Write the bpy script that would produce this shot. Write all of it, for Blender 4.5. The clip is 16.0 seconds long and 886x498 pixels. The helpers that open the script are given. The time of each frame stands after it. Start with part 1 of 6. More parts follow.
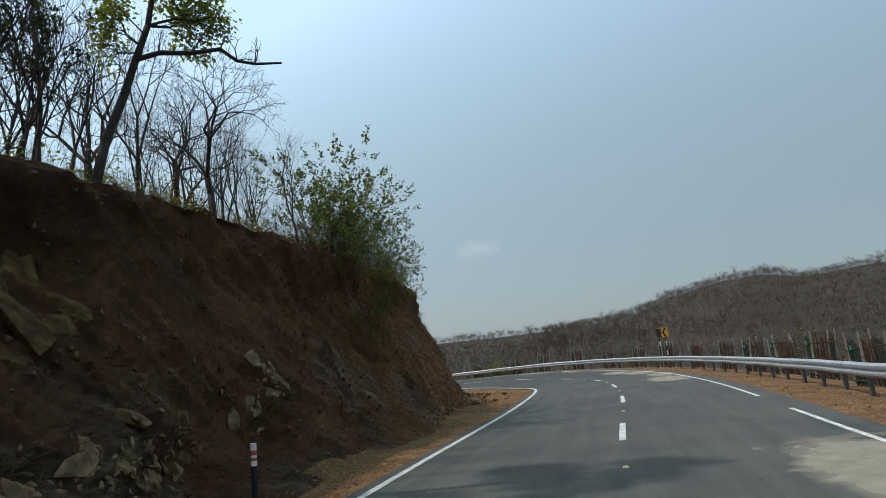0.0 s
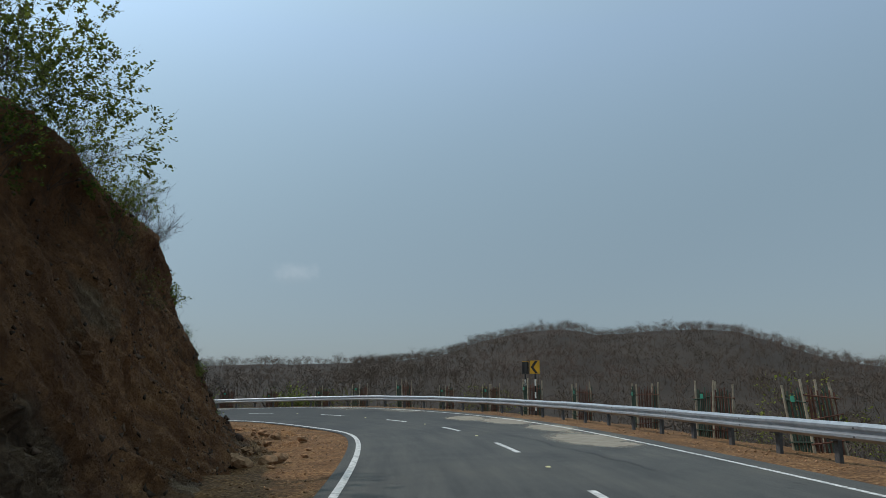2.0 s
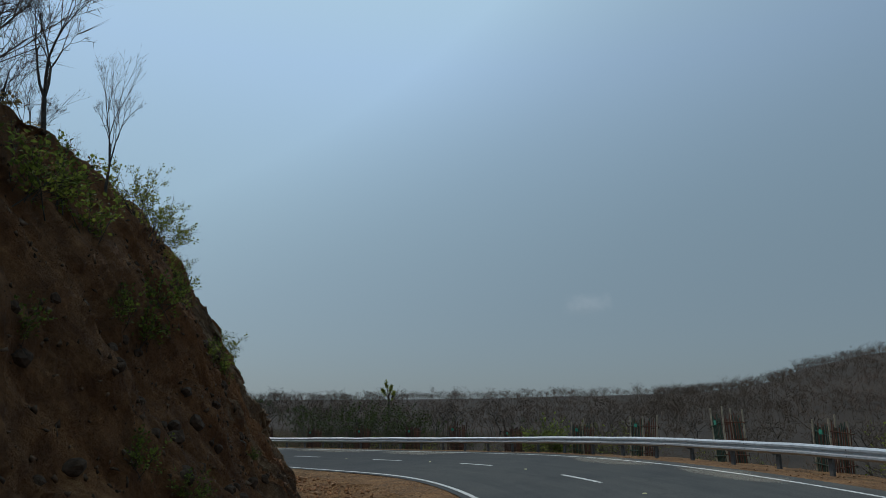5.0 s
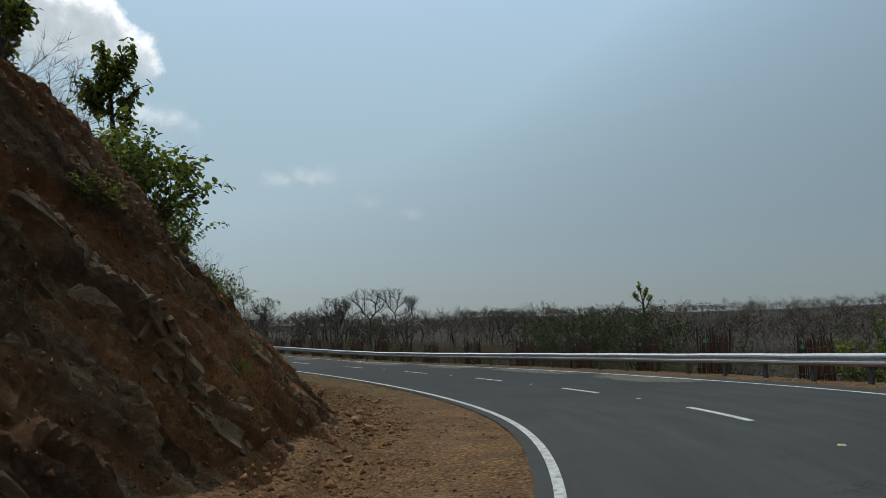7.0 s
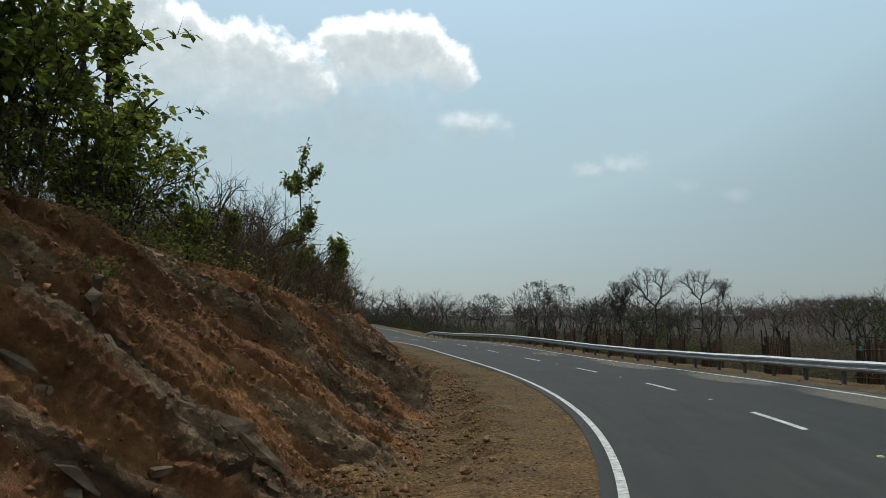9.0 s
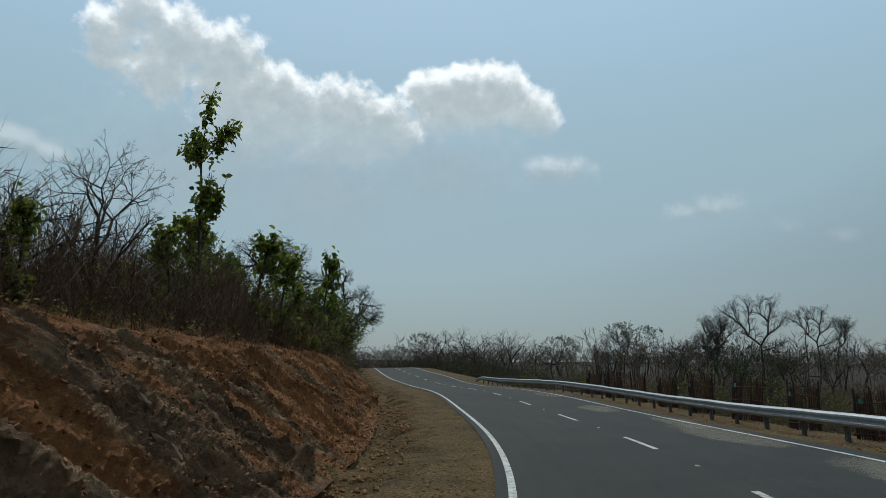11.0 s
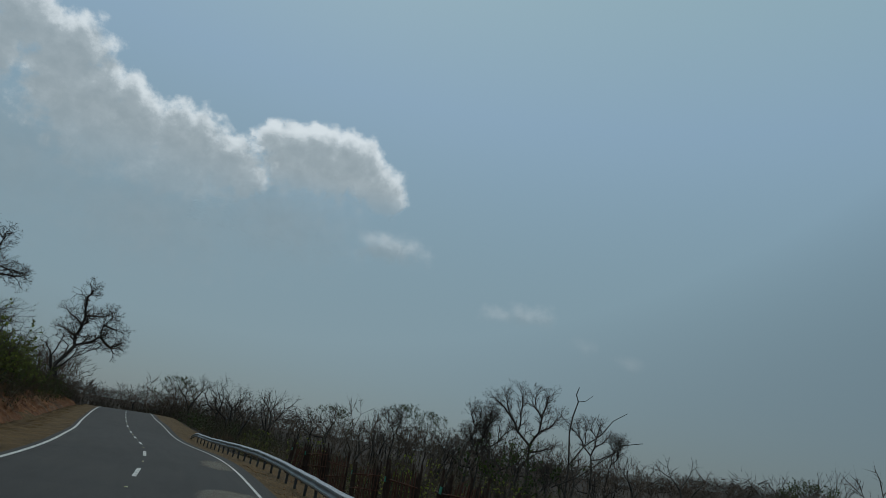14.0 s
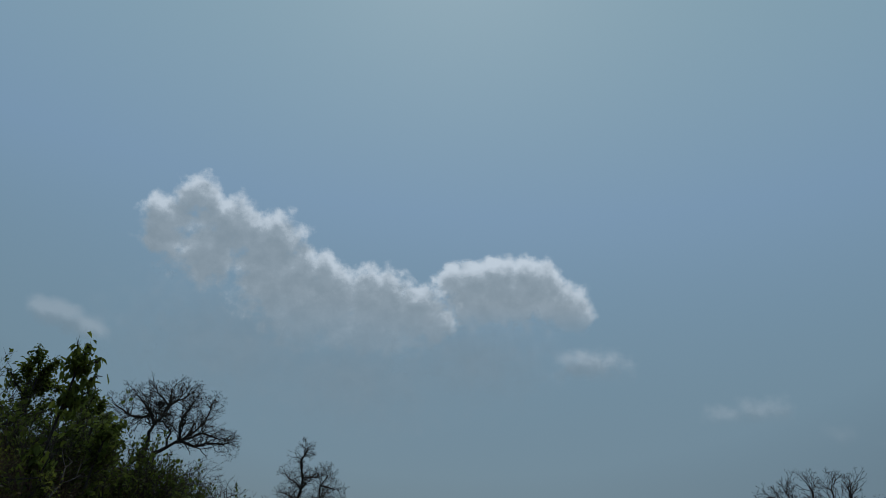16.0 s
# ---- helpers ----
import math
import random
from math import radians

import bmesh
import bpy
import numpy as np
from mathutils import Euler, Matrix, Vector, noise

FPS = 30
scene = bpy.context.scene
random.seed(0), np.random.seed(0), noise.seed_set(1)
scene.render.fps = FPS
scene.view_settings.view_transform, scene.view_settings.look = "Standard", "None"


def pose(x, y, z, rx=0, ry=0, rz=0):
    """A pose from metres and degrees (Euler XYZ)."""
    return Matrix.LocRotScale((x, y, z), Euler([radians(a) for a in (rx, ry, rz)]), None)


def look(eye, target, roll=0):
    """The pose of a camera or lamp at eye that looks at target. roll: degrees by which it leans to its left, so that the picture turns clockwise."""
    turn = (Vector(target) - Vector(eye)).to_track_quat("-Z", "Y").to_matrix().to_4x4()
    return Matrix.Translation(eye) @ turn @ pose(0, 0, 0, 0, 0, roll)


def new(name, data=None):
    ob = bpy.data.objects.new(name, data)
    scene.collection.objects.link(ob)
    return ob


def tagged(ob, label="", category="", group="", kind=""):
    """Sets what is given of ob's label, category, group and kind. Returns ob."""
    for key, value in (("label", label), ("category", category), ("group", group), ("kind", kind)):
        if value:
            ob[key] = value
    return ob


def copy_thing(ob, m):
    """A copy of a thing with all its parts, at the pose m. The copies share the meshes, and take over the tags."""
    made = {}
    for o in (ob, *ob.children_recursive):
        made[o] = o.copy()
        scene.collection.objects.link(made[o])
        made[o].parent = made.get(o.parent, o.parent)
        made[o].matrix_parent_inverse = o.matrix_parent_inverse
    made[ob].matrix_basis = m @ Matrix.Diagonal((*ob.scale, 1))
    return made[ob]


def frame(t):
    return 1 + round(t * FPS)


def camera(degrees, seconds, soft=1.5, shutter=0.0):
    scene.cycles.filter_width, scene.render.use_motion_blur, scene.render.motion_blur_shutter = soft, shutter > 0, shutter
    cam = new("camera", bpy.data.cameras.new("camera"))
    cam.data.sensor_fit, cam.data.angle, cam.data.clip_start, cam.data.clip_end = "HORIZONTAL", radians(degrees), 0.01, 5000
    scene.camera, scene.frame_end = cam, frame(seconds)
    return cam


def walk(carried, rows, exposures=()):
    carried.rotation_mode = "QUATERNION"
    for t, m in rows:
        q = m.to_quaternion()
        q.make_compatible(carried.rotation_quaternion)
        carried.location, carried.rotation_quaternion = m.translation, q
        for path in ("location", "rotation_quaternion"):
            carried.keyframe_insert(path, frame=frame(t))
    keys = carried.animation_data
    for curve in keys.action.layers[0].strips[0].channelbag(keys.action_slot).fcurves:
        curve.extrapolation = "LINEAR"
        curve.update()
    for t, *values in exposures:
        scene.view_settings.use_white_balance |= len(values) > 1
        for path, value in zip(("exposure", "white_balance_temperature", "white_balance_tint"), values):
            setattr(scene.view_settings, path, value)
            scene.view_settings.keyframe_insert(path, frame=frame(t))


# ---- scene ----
cam = camera(67.00, 16.0, soft=0.75)

# seconds, eye (x, y, z), yaw to the left from +y, pitch up, roll
ROWS = [
    (0.0, -0.000, -0.000, 1.712, -0.00, 9.39, -5.11),
    (0.5, 0.014, 3.719, 1.632, -7.03, 11.07, -2.81),
    (1.0, 0.128, 7.590, 1.549, -9.10, 11.47, 0.46),
    (1.5, 0.439, 11.494, 1.471, -11.95, 11.37, 0.02),
    (2.0, 1.050, 15.292, 1.421, -15.51, 11.37, 0.16),
    (2.5, 1.828, 18.906, 1.393, -19.40, 9.66, 2.37),
    (3.0, 2.709, 22.228, 1.377, -14.48, 8.20, 1.40),
    (3.5, 3.400, 25.634, 1.411, -13.44, 12.82, 2.32),
    (4.0, 4.090, 29.056, 1.407, -12.35, 13.24, 2.62),
    (4.5, 4.772, 32.531, 1.389, -3.12, 12.18, 0.05),
    (5.0, 5.241, 36.221, 1.354, 9.46, 13.93, 0.44),
    (5.2, 5.375, 37.728, 1.334, 12.27, 13.49, 0.27),
    (7.3, 4.193, 54.448, 0.910, 38.71, 5.91, 1.73),
    (7.5, 3.697, 55.891, 0.887, 43.19, 7.25, 4.05),
    (8.0, 2.140, 59.353, 0.850, 49.17, 5.45, 2.06),
    (8.5, 0.371, 62.674, 0.811, 56.49, 6.47, 2.43),
    (9.0, -1.735, 65.863, 0.774, 59.86, 5.98, 0.46),
    (9.2, -2.686, 67.045, 0.766, 60.17, 5.53, -1.37),
    (11.3, -12.626, 77.342, 0.322, 68.87, 11.15, 1.04),
    (11.5, -13.421, 78.093, 0.291, 69.38, 12.01, 0.88),
    (12.0, -15.193, 79.966, 0.248, 60.35, 12.85, -1.90),
    (12.5, -16.636, 81.912, 0.227, 54.42, 14.89, 3.75),
    (13.0, -17.811, 83.930, 0.266, 44.44, 13.98, 8.00),
    (13.5, -18.927, 85.699, 0.336, 49.24, 15.55, 11.11),
    (14.0, -19.973, 87.260, 0.371, 53.07, 17.32, 10.00),
    (14.5, -21.167, 88.461, 0.373, 58.97, 12.87, 9.60),
    (15.0, -22.571, 89.315, 0.371, 66.62, 18.00, 5.01),
    (15.5, -24.091, 90.014, 0.354, 70.38, 20.29, 1.59),
    (16.0, -25.642, 90.748, 0.330, 71.07, 25.88, 4.15),
]


def eye_pose(x, y, z, yaw, pitch, roll):
    a, b = radians(yaw), radians(pitch)
    way = Vector((-math.sin(a) * math.cos(b), math.cos(a) * math.cos(b), math.sin(b)))
    return look((x, y, z), Vector((x, y, z)) + way, roll)


EXPOSURES = [(0.0, 0.34, 6600, 17), (0.5, 0.12, 6450, 17), (1.5, 0.04, 6400, 17), (3.0, 0.06, 6450, 17), (4.0, -0.26, 6300, 16), (4.5, -0.24, 6350, 16), (5.2, -0.47, 6200, 16), (7.3, -0.2, 6700, 16), (8.0, 0.0, 6800, 16), (8.5, 0.0, 6800, 15), (9.2, -0.2, 6800, 13), (11.3, -0.57, 6400, 11), (12.5, -1.04, 6230, 9), (13.2, -0.92, 6250, 12), (13.7, -0.92, 6220, 12), (14.2, -1.1, 6250, 9), (14.5, -1.07, 6320, 9), (15.5, -1.24, 6000, 10), (16.0, -1.32, 5800, 11)]
walk(cam, [(r[0], eye_pose(*r[1:])) for r in ROWS], EXPOSURES)

# ---------------------------------------------------------------- light
SUN_AZ, SUN_EL = 72.0, 57.0          # degrees left of +y, degrees above the horizon
world = bpy.data.worlds.new("sky")
scene.world = world
world.use_nodes = True
wn = world.node_tree
sky = wn.nodes.new("ShaderNodeTexSky")
sky.sky_type = "NISHITA"
sky.sun_disc = False
sky.sun_elevation = radians(SUN_EL)
sky.sun_rotation = radians(-SUN_AZ)
sky.air_density, sky.dust_density, sky.ozone_density = 1.0, 1.0, 2.0
way = wn.nodes.new("ShaderNodeTexCoord")
split = wn.nodes.new("ShaderNodeSeparateXYZ")
wn.links.new(way.outputs["Generated"], split.inputs[0])
band = wn.nodes.new("ShaderNodeValToRGB")           # dusty haze, thinner upwards
band.color_ramp.interpolation = "B_SPLINE"
HAZE = [(0.0, (0.385, 0.515, 0.555)), (0.1, (0.42, 0.575, 0.615)), (0.27, (0.445, 0.65, 0.695)), (0.45, (0.52, 0.78, 0.94)), (0.7, (0.68, 0.98, 1.30))]
while len(band.color_ramp.elements) < len(HAZE):
    band.color_ramp.elements.new(0.5)
for k, (at, c) in enumerate(HAZE):
    band.color_ramp.elements[k].position = at
    band.color_ramp.elements[k].color = (*c, 1)
wn.links.new(split.outputs[2], band.inputs[0])
lift = wn.nodes.new("ShaderNodeVectorMath")
lift.operation = "SCALE"
lift.inputs["Scale"].default_value = 1 / 0.12
wn.links.new(band.outputs[0], lift.inputs[0])
toward = wn.nodes.new("ShaderNodeVectorMath")        # the haze glows round the sun
toward.operation = "DOT_PRODUCT"
wn.links.new(way.outputs["Generated"], toward.inputs[0])
toward.inputs[1].default_value = (-math.sin(radians(SUN_AZ)) * math.cos(radians(SUN_EL)), math.cos(radians(SUN_AZ)) * math.cos(radians(SUN_EL)), math.sin(radians(SUN_EL)))
glow = wn.nodes.new("ShaderNodeValToRGB")
glow.color_ramp.interpolation = "B_SPLINE"
GLOW = [(0.0, 0.48), (0.3, 0.58), (0.5, 0.72), (0.66, 0.98), (0.8, 1.62), (1.0, 4.2)]
while len(glow.color_ramp.elements) < len(GLOW):
    glow.color_ramp.elements.new(0.5)
for k, (at, c) in enumerate(GLOW):
    glow.color_ramp.elements[k].position = at
    glow.color_ramp.elements[k].color = (c, c, c, 1)
wn.links.new(toward.outputs["Value"], glow.inputs[0])
veil = wn.nodes.new("ShaderNodeVectorMath")
veil.operation = "MULTIPLY"
wn.links.new(lift.outputs[0], veil.inputs[0])
wn.links.new(glow.outputs[0], veil.inputs[1])
haze = wn.nodes.new("ShaderNodeMix")
haze.data_type = "RGBA"
haze.inputs["Factor"].default_value = 0.82
wn.links.new(sky.outputs[0], haze.inputs[6])
wn.links.new(veil.outputs[0], haze.inputs[7])
wn.links.new(haze.outputs[2], wn.nodes["Background"].inputs[0])
wn.nodes["Background"].inputs[1].default_value = 0.12

sun = new("sun", bpy.data.lights.new("sun", "SUN"))
sun.data.energy, sun.data.angle, sun.data.color = 2.1, radians(0.8), (1.0, 0.95, 0.87)
a, b = radians(SUN_AZ), radians(SUN_EL)
SUN_WAY = Vector((-math.sin(a) * math.cos(b), math.cos(a) * math.cos(b), math.sin(b)))
sun.matrix_world = look(SUN_WAY * 200, (0, 0, 0))


# ---------------------------------------------------------------- materials
def blank(name, rough=0.9, metal=0.0):
    m = bpy.data.materials.new(name)
    m.use_nodes = True
    p = m.node_tree.nodes["Principled BSDF"]
    p.inputs["Roughness"].default_value = rough
    p.inputs["Metallic"].default_value = metal
    p.inputs["Specular IOR Level"].default_value = 0.25
    return m, m.node_tree.nodes, m.node_tree.links, p


def ramp(nodes, stops):
    r = nodes.new("ShaderNodeValToRGB")
    e = r.color_ramp.elements
    while len(e) < len(stops):
        e.new(0.5)
    for k, (at, c) in enumerate(stops):
        e[k].position = at
        e[k].color = (*c, 1)
    return r


def noise_node(nodes, links, coord, scale, detail=6.0, rough=0.6, distortion=0.0):
    n = nodes.new("ShaderNodeTexNoise")
    n.inputs["Scale"].default_value, n.inputs["Detail"].default_value = scale, detail
    n.inputs["Roughness"].default_value, n.inputs["Distortion"].default_value = rough, distortion
    links.new(coord, n.inputs["Vector"])
    return n


def mixed(nodes, links, fac, a, b, kind="MIX"):
    m = nodes.new("ShaderNodeMix")
    m.data_type, m.blend_type = "RGBA", kind
    if isinstance(fac, float):
        m.inputs["Factor"].default_value = fac
    else:
        links.new(fac, m.inputs["Factor"])
    for s, v in (("A", a), ("B", b)):
        if isinstance(v, tuple):
            m.inputs[6 if s == "A" else 7].default_value = (*v, 1)
        else:
            links.new(v, m.inputs[6 if s == "A" else 7])
    return m.outputs[2]


def natural(name, fine, coarse, fine_scale=8.0, coarse_scale=0.4, rough=0.9, metal=0.0, bump=0.3, bump_scale=None, bump_dist=0.02, island=0.0, spec=0.25):
    """fine, coarse: stops of colour for a small and a large pattern; they are multiplied together."""
    m, nodes, links, p = blank(name, rough, metal)
    p.inputs["Specular IOR Level"].default_value = spec
    coord = nodes.new("ShaderNodeTexCoord").outputs["Object"]
    f = ramp(nodes, fine)
    links.new(noise_node(nodes, links, coord, fine_scale).outputs["Fac"], f.inputs[0])
    c = ramp(nodes, coarse)
    links.new(noise_node(nodes, links, coord, coarse_scale, 4, 0.55).outputs["Fac"], c.inputs[0])
    out = mixed(nodes, links, 1.0, f.outputs[0], c.outputs[0], "MULTIPLY")
    if island:
        info = nodes.new("ShaderNodeNewGeometry").outputs["Random Per Island"]
        r = ramp(nodes, [(0.0, (1 - island,) * 3), (1.0, (1 + island,) * 3)])
        links.new(info, r.inputs[0])
        out = mixed(nodes, links, 1.0, out, r.outputs[0], "MULTIPLY")
    links.new(out, p.inputs["Base Color"])
    if bump:
        bn = nodes.new("ShaderNodeBump")
        bn.inputs["Strength"].default_value, bn.inputs["Distance"].default_value = bump, bump_dist
        links.new(noise_node(nodes, links, coord, bump_scale or fine_scale * 2, 8, 0.7).outputs["Fac"], bn.inputs["Height"])
        links.new(bn.outputs[0], p.inputs["Normal"])
    return m


ONE = [(0.0, (0.85, 0.85, 0.85)), (1.0, (1.12, 1.12, 1.12))]


def asphalt():
    """Grey bitumen with streaks along the lanes, worn wheel paths and patches."""
    m, nodes, links, p = blank("asphalt", 0.80)
    p.inputs["Specular IOR Level"].default_value = 0.25
    tc = nodes.new("ShaderNodeTexCoord")
    lane = nodes.new("ShaderNodeMapping")
    lane.inputs["Scale"].default_value = (0.16, 2.4, 1)
    links.new(tc.outputs["UV"], lane.inputs[0])
    grit = ramp(nodes, [(0.3, (0.034, 0.035, 0.035)), (0.5, (0.052, 0.053, 0.052)), (0.72, (0.080, 0.080, 0.077))])
    links.new(noise_node(nodes, links, tc.outputs["Object"], 45, 8, 0.75).outputs["Fac"], grit.inputs[0])
    streak = ramp(nodes, [(0.3, (0.72, 0.73, 0.75)), (0.52, (1.0, 1.0, 1.0)), (0.75, (1.28, 1.25, 1.2))])
    links.new(noise_node(nodes, links, lane.outputs[0], 1.0, 6, 0.65).outputs["Fac"], streak.inputs[0])
    patch = ramp(nodes, [(0.32, (0.76, 0.77, 0.80)), (0.5, (1.0, 1.0, 1.0)), (0.7, (1.22, 1.18, 1.12))])
    links.new(noise_node(nodes, links, tc.outputs["Object"], 0.32, 6, 0.62, 0.4).outputs["Fac"], patch.inputs[0])
    col = mixed(nodes, links, 1.0, grit.outputs[0], streak.outputs[0], "MULTIPLY")
    col = mixed(nodes, links, 1.0, col, patch.outputs[0], "MULTIPLY")
    cell = nodes.new("ShaderNodeTexVoronoi")
    cell.feature = "DISTANCE_TO_EDGE"
    cell.inputs["Scale"].default_value = 0.35
    links.new(noise_node(nodes, links, tc.outputs["Object"], 0.9, 5, 0.7).outputs["Color"], cell.inputs["Vector"])
    crack = ramp(nodes, [(0.0, (0.55, 0.55, 0.55)), (0.006, (1, 1, 1))])
    links.new(cell.outputs["Distance"], crack.inputs[0])
    col = mixed(nodes, links, 1.0, col, crack.outputs[0], "MULTIPLY")
    run = nodes.new("ShaderNodeSeparateXYZ")            # paler before the bend, darker after it: sky glare put into the colour
    links.new(tc.outputs["UV"], run.inputs[0])
    span = nodes.new("ShaderNodeMapRange")
    links.new(run.outputs[0], span.inputs[0])
    span.inputs[1].default_value, span.inputs[2].default_value = 20, 76
    stretch_tone = ramp(nodes, [(0.0, (1.26, 1.24, 1.17)), (1.0, (0.42, 0.425, 0.42))])
    links.new(span.outputs[0], stretch_tone.inputs[0])
    col = mixed(nodes, links, 1.0, col, stretch_tone.outputs[0], "MULTIPLY")
    links.new(col, p.inputs["Base Color"])
    bn = nodes.new("ShaderNodeBump")
    bn.inputs["Strength"].default_value, bn.inputs["Distance"].default_value = 0.35, 0.01
    links.new(noise_node(nodes, links, tc.outputs["Object"], 120, 4, 0.7).outputs["Fac"], bn.inputs["Height"])
    links.new(bn.outputs[0], p.inputs["Normal"])
    return m


ASPHALT = asphalt()
PAINT = natural("road_paint", [(0.32, (0.16, 0.16, 0.155)), (0.42, (0.40, 0.40, 0.38)), (0.62, (0.62, 0.62, 0.60))], ONE, 9, 1.5, 0.7, 0, 0.1)
SHOULDER = natural("dirt", [(0.32, (0.042, 0.020, 0.008)), (0.45, (0.124, 0.062, 0.024)), (0.56, (0.195, 0.106, 0.043)), (0.68, (0.33, 0.21, 0.106))], [(0.3, (0.58, 0.56, 0.54)), (0.7, (1.15, 1.10, 1.02))], 15, 0.9, 0.97, 0, 0.6, 28, 0.025)
verge_nodes = SHOULDER.node_tree
ground_tone = verge_nodes.nodes.new("ShaderNodeAttribute")
ground_tone.attribute_name = "ground_tone"
plain = verge_nodes.nodes["Principled BSDF"].inputs["Base Color"].links[0].from_socket
verge_nodes.links.new(mixed(verge_nodes.nodes, verge_nodes.links, 1.0, plain, ground_tone.outputs["Color"], "MULTIPLY"), verge_nodes.nodes["Principled BSDF"].inputs["Base Color"])
FOREST_FLOOR = natural("forest_floor", [(0.3, (0.027, 0.020, 0.016)), (0.7, (0.047, 0.036, 0.029))], [(0.3, (0.7, 0.7, 0.65)), (0.7, (1.15, 1.1, 1.0))], 1.5, 0.03, 0.97, 0, 0.5, 2.5, 0.2)
STEEL = natural("galvanised_steel", [(0.3, (0.33, 0.35, 0.37)), (0.7, (0.46, 0.48, 0.50))], ONE, 5, 0.7, 0.5, 0.7, 0.05, 40, 0.003, 0, 0.5)
POST_STEEL = natural("dull_steel", [(0.3, (0.07, 0.07, 0.072)), (0.7, (0.13, 0.13, 0.13))], ONE, 12, 2, 0.6, 0.4, 0.1)
BARK = natural("bark", [(0.3, (0.026, 0.021, 0.018)), (0.7, (0.070, 0.058, 0.049))], ONE, 9, 1.0, 0.95, 0, 0.5, 20, 0.02)
TWIG = natural("dry_twig", [(0.3, (0.046, 0.033, 0.024)), (0.7, (0.115, 0.085, 0.060))], ONE, 4, 0.5, 0.95, 0, 0.0, None, 0.02, 0.25)



def leaf_material(name, dark, light, island=0.35):
    m, nodes, links, p = blank(name, 0.6)
    coord = nodes.new("ShaderNodeTexCoord").outputs["Object"]
    r = ramp(nodes, [(0.3, dark), (0.7, light)])
    links.new(noise_node(nodes, links, coord, 1.3).outputs["Fac"], r.inputs[0])
    g = ramp(nodes, [(0.0, (1 - island,) * 3), (1.0, (1 + island, 1 + island, 1 + island * 0.6))])
    links.new(nodes.new("ShaderNodeNewGeometry").outputs["Random Per Island"], g.inputs[0])
    out = mixed(nodes, links, 1.0, r.outputs[0], g.outputs[0], "MULTIPLY")
    links.new(out, p.inputs["Base Color"])
    t = nodes.new("ShaderNodeBsdfTranslucent")
    links.new(out, t.inputs[0])
    mix = nodes.new("ShaderNodeMixShader")
    mix.inputs[0].default_value = 0.55
    links.new(p.outputs[0], mix.inputs[1])
    links.new(t.outputs[0], mix.inputs[2])
    links.new(mix.outputs[0], nodes["Material Output"].inputs[0])
    return m


LEAF = leaf_material("green_leaf", (0.075, 0.105, 0.022), (0.22, 0.25, 0.05), 0.5)
LEAF_DARK = leaf_material("dark_green_leaf", (0.018, 0.030, 0.010), (0.060, 0.082, 0.022), 0.4)
LEAF_YELLOW = leaf_material("yellow_green_leaf", (0.13, 0.16, 0.025), (0.26, 0.28, 0.05))
LEAF_MID = leaf_material("mid_green_leaf", (0.045, 0.066, 0.014), (0.155, 0.185, 0.040), 0.5)
LEAF_DRY = leaf_material("dry_leaf", (0.12, 0.085, 0.04), (0.25, 0.18, 0.08))


# ---------------------------------------------------------------- mesh helpers
def mesh_of(name, verts, faces, material, smooth=False):
    me = bpy.data.meshes.new(name)
    me.from_pydata([tuple(v) for v in verts], [], [tuple(f) for f in faces])
    for m in material if isinstance(material, (list, tuple)) else [material]:
        me.materials.append(m)
    if smooth:
        me.polygons.foreach_set("use_smooth", [True] * len(me.polygons))
    me.update()
    return me


def solid(name, verts, faces, material, parent=None, label="", smooth=False):
    ob = new(name, mesh_of(name, verts, faces, material, smooth))
    ob.parent = parent
    return tagged(ob, label) if label else ob


def grid_faces(rows, cols, flip=False):
    out = []
    for i in range(rows - 1):
        for j in range(cols - 1):
            q = (i * cols + j, i * cols + j + 1, (i + 1) * cols + j + 1, (i + 1) * cols + j)
            out.append(q[::-1] if flip else q)
    return out


def tube(verts, faces, a, b, ra, rb, sides=4):
    a, b = Vector(a), Vector(b)
    d = b - a
    if d.length < 1e-6:
        return
    d.normalize()
    u = d.orthogonal().normalized()
    w = d.cross(u)
    n = len(verts)
    for c, r in ((a, ra), (b, rb)):
        for k in range(sides):
            t = 2 * math.pi * k / sides
            verts.append(c + u * (math.cos(t) * r) + w * (math.sin(t) * r))
    for k in range(sides):
        k2 = (k + 1) % sides
        faces.append((n + k, n + k2, n + sides + k2, n + sides + k))
    faces.append(tuple(n + sides + k for k in range(sides)))


def box(verts, faces, m, sx, sy, sz):
    """A box of that size, its base at the middle of m's origin."""
    n = len(verts)
    for z in (0, sz):
        for x, y in ((-1, -1), (1, -1), (1, 1), (-1, 1)):
            verts.append(m @ Vector((x * sx / 2, y * sy / 2, z)))
    faces += [(n + 3, n + 2, n + 1, n), (n + 4, n + 5, n + 6, n + 7)]
    faces += [(n + k, n + (k + 1) % 4, n + 4 + (k + 1) % 4, n + 4 + k) for k in range(4)]


# ---------------------------------------------------------------- the road's line
NODES = np.arange(-20, 209, 12.0)
HEADING = np.array([-0.1643, -0.1939, -0.2507, -0.1959, -0.0711, 0.2051, 0.5143, 0.7656, 0.9703, 1.1311, 1.2302, 1.2534, 1.3206, 1.3302, 1.3453, 1.328, 1.325, 1.315, 1.31, 1.31])
LEVEL = np.array([0.204, 0.0, -0.087, -0.147, -0.288, -0.482, -0.62, -1.044, -1.375, -1.572, -1.63, -1.554, -1.476, -1.585, -1.537, -1.27, -1.011, -0.763, -0.502, -0.421])
BANK = np.array([0.017, 0.027, 0.0333, 0.0266, 0.0484, 0.0878, 0.0916, 0.0929, 0.0795, 0.0509, 0.0301, 0.0286, 0.0163, 0.0054, 0.0016, 0.0424, 0.0393, 0.0296, 0.0301, 0.03])
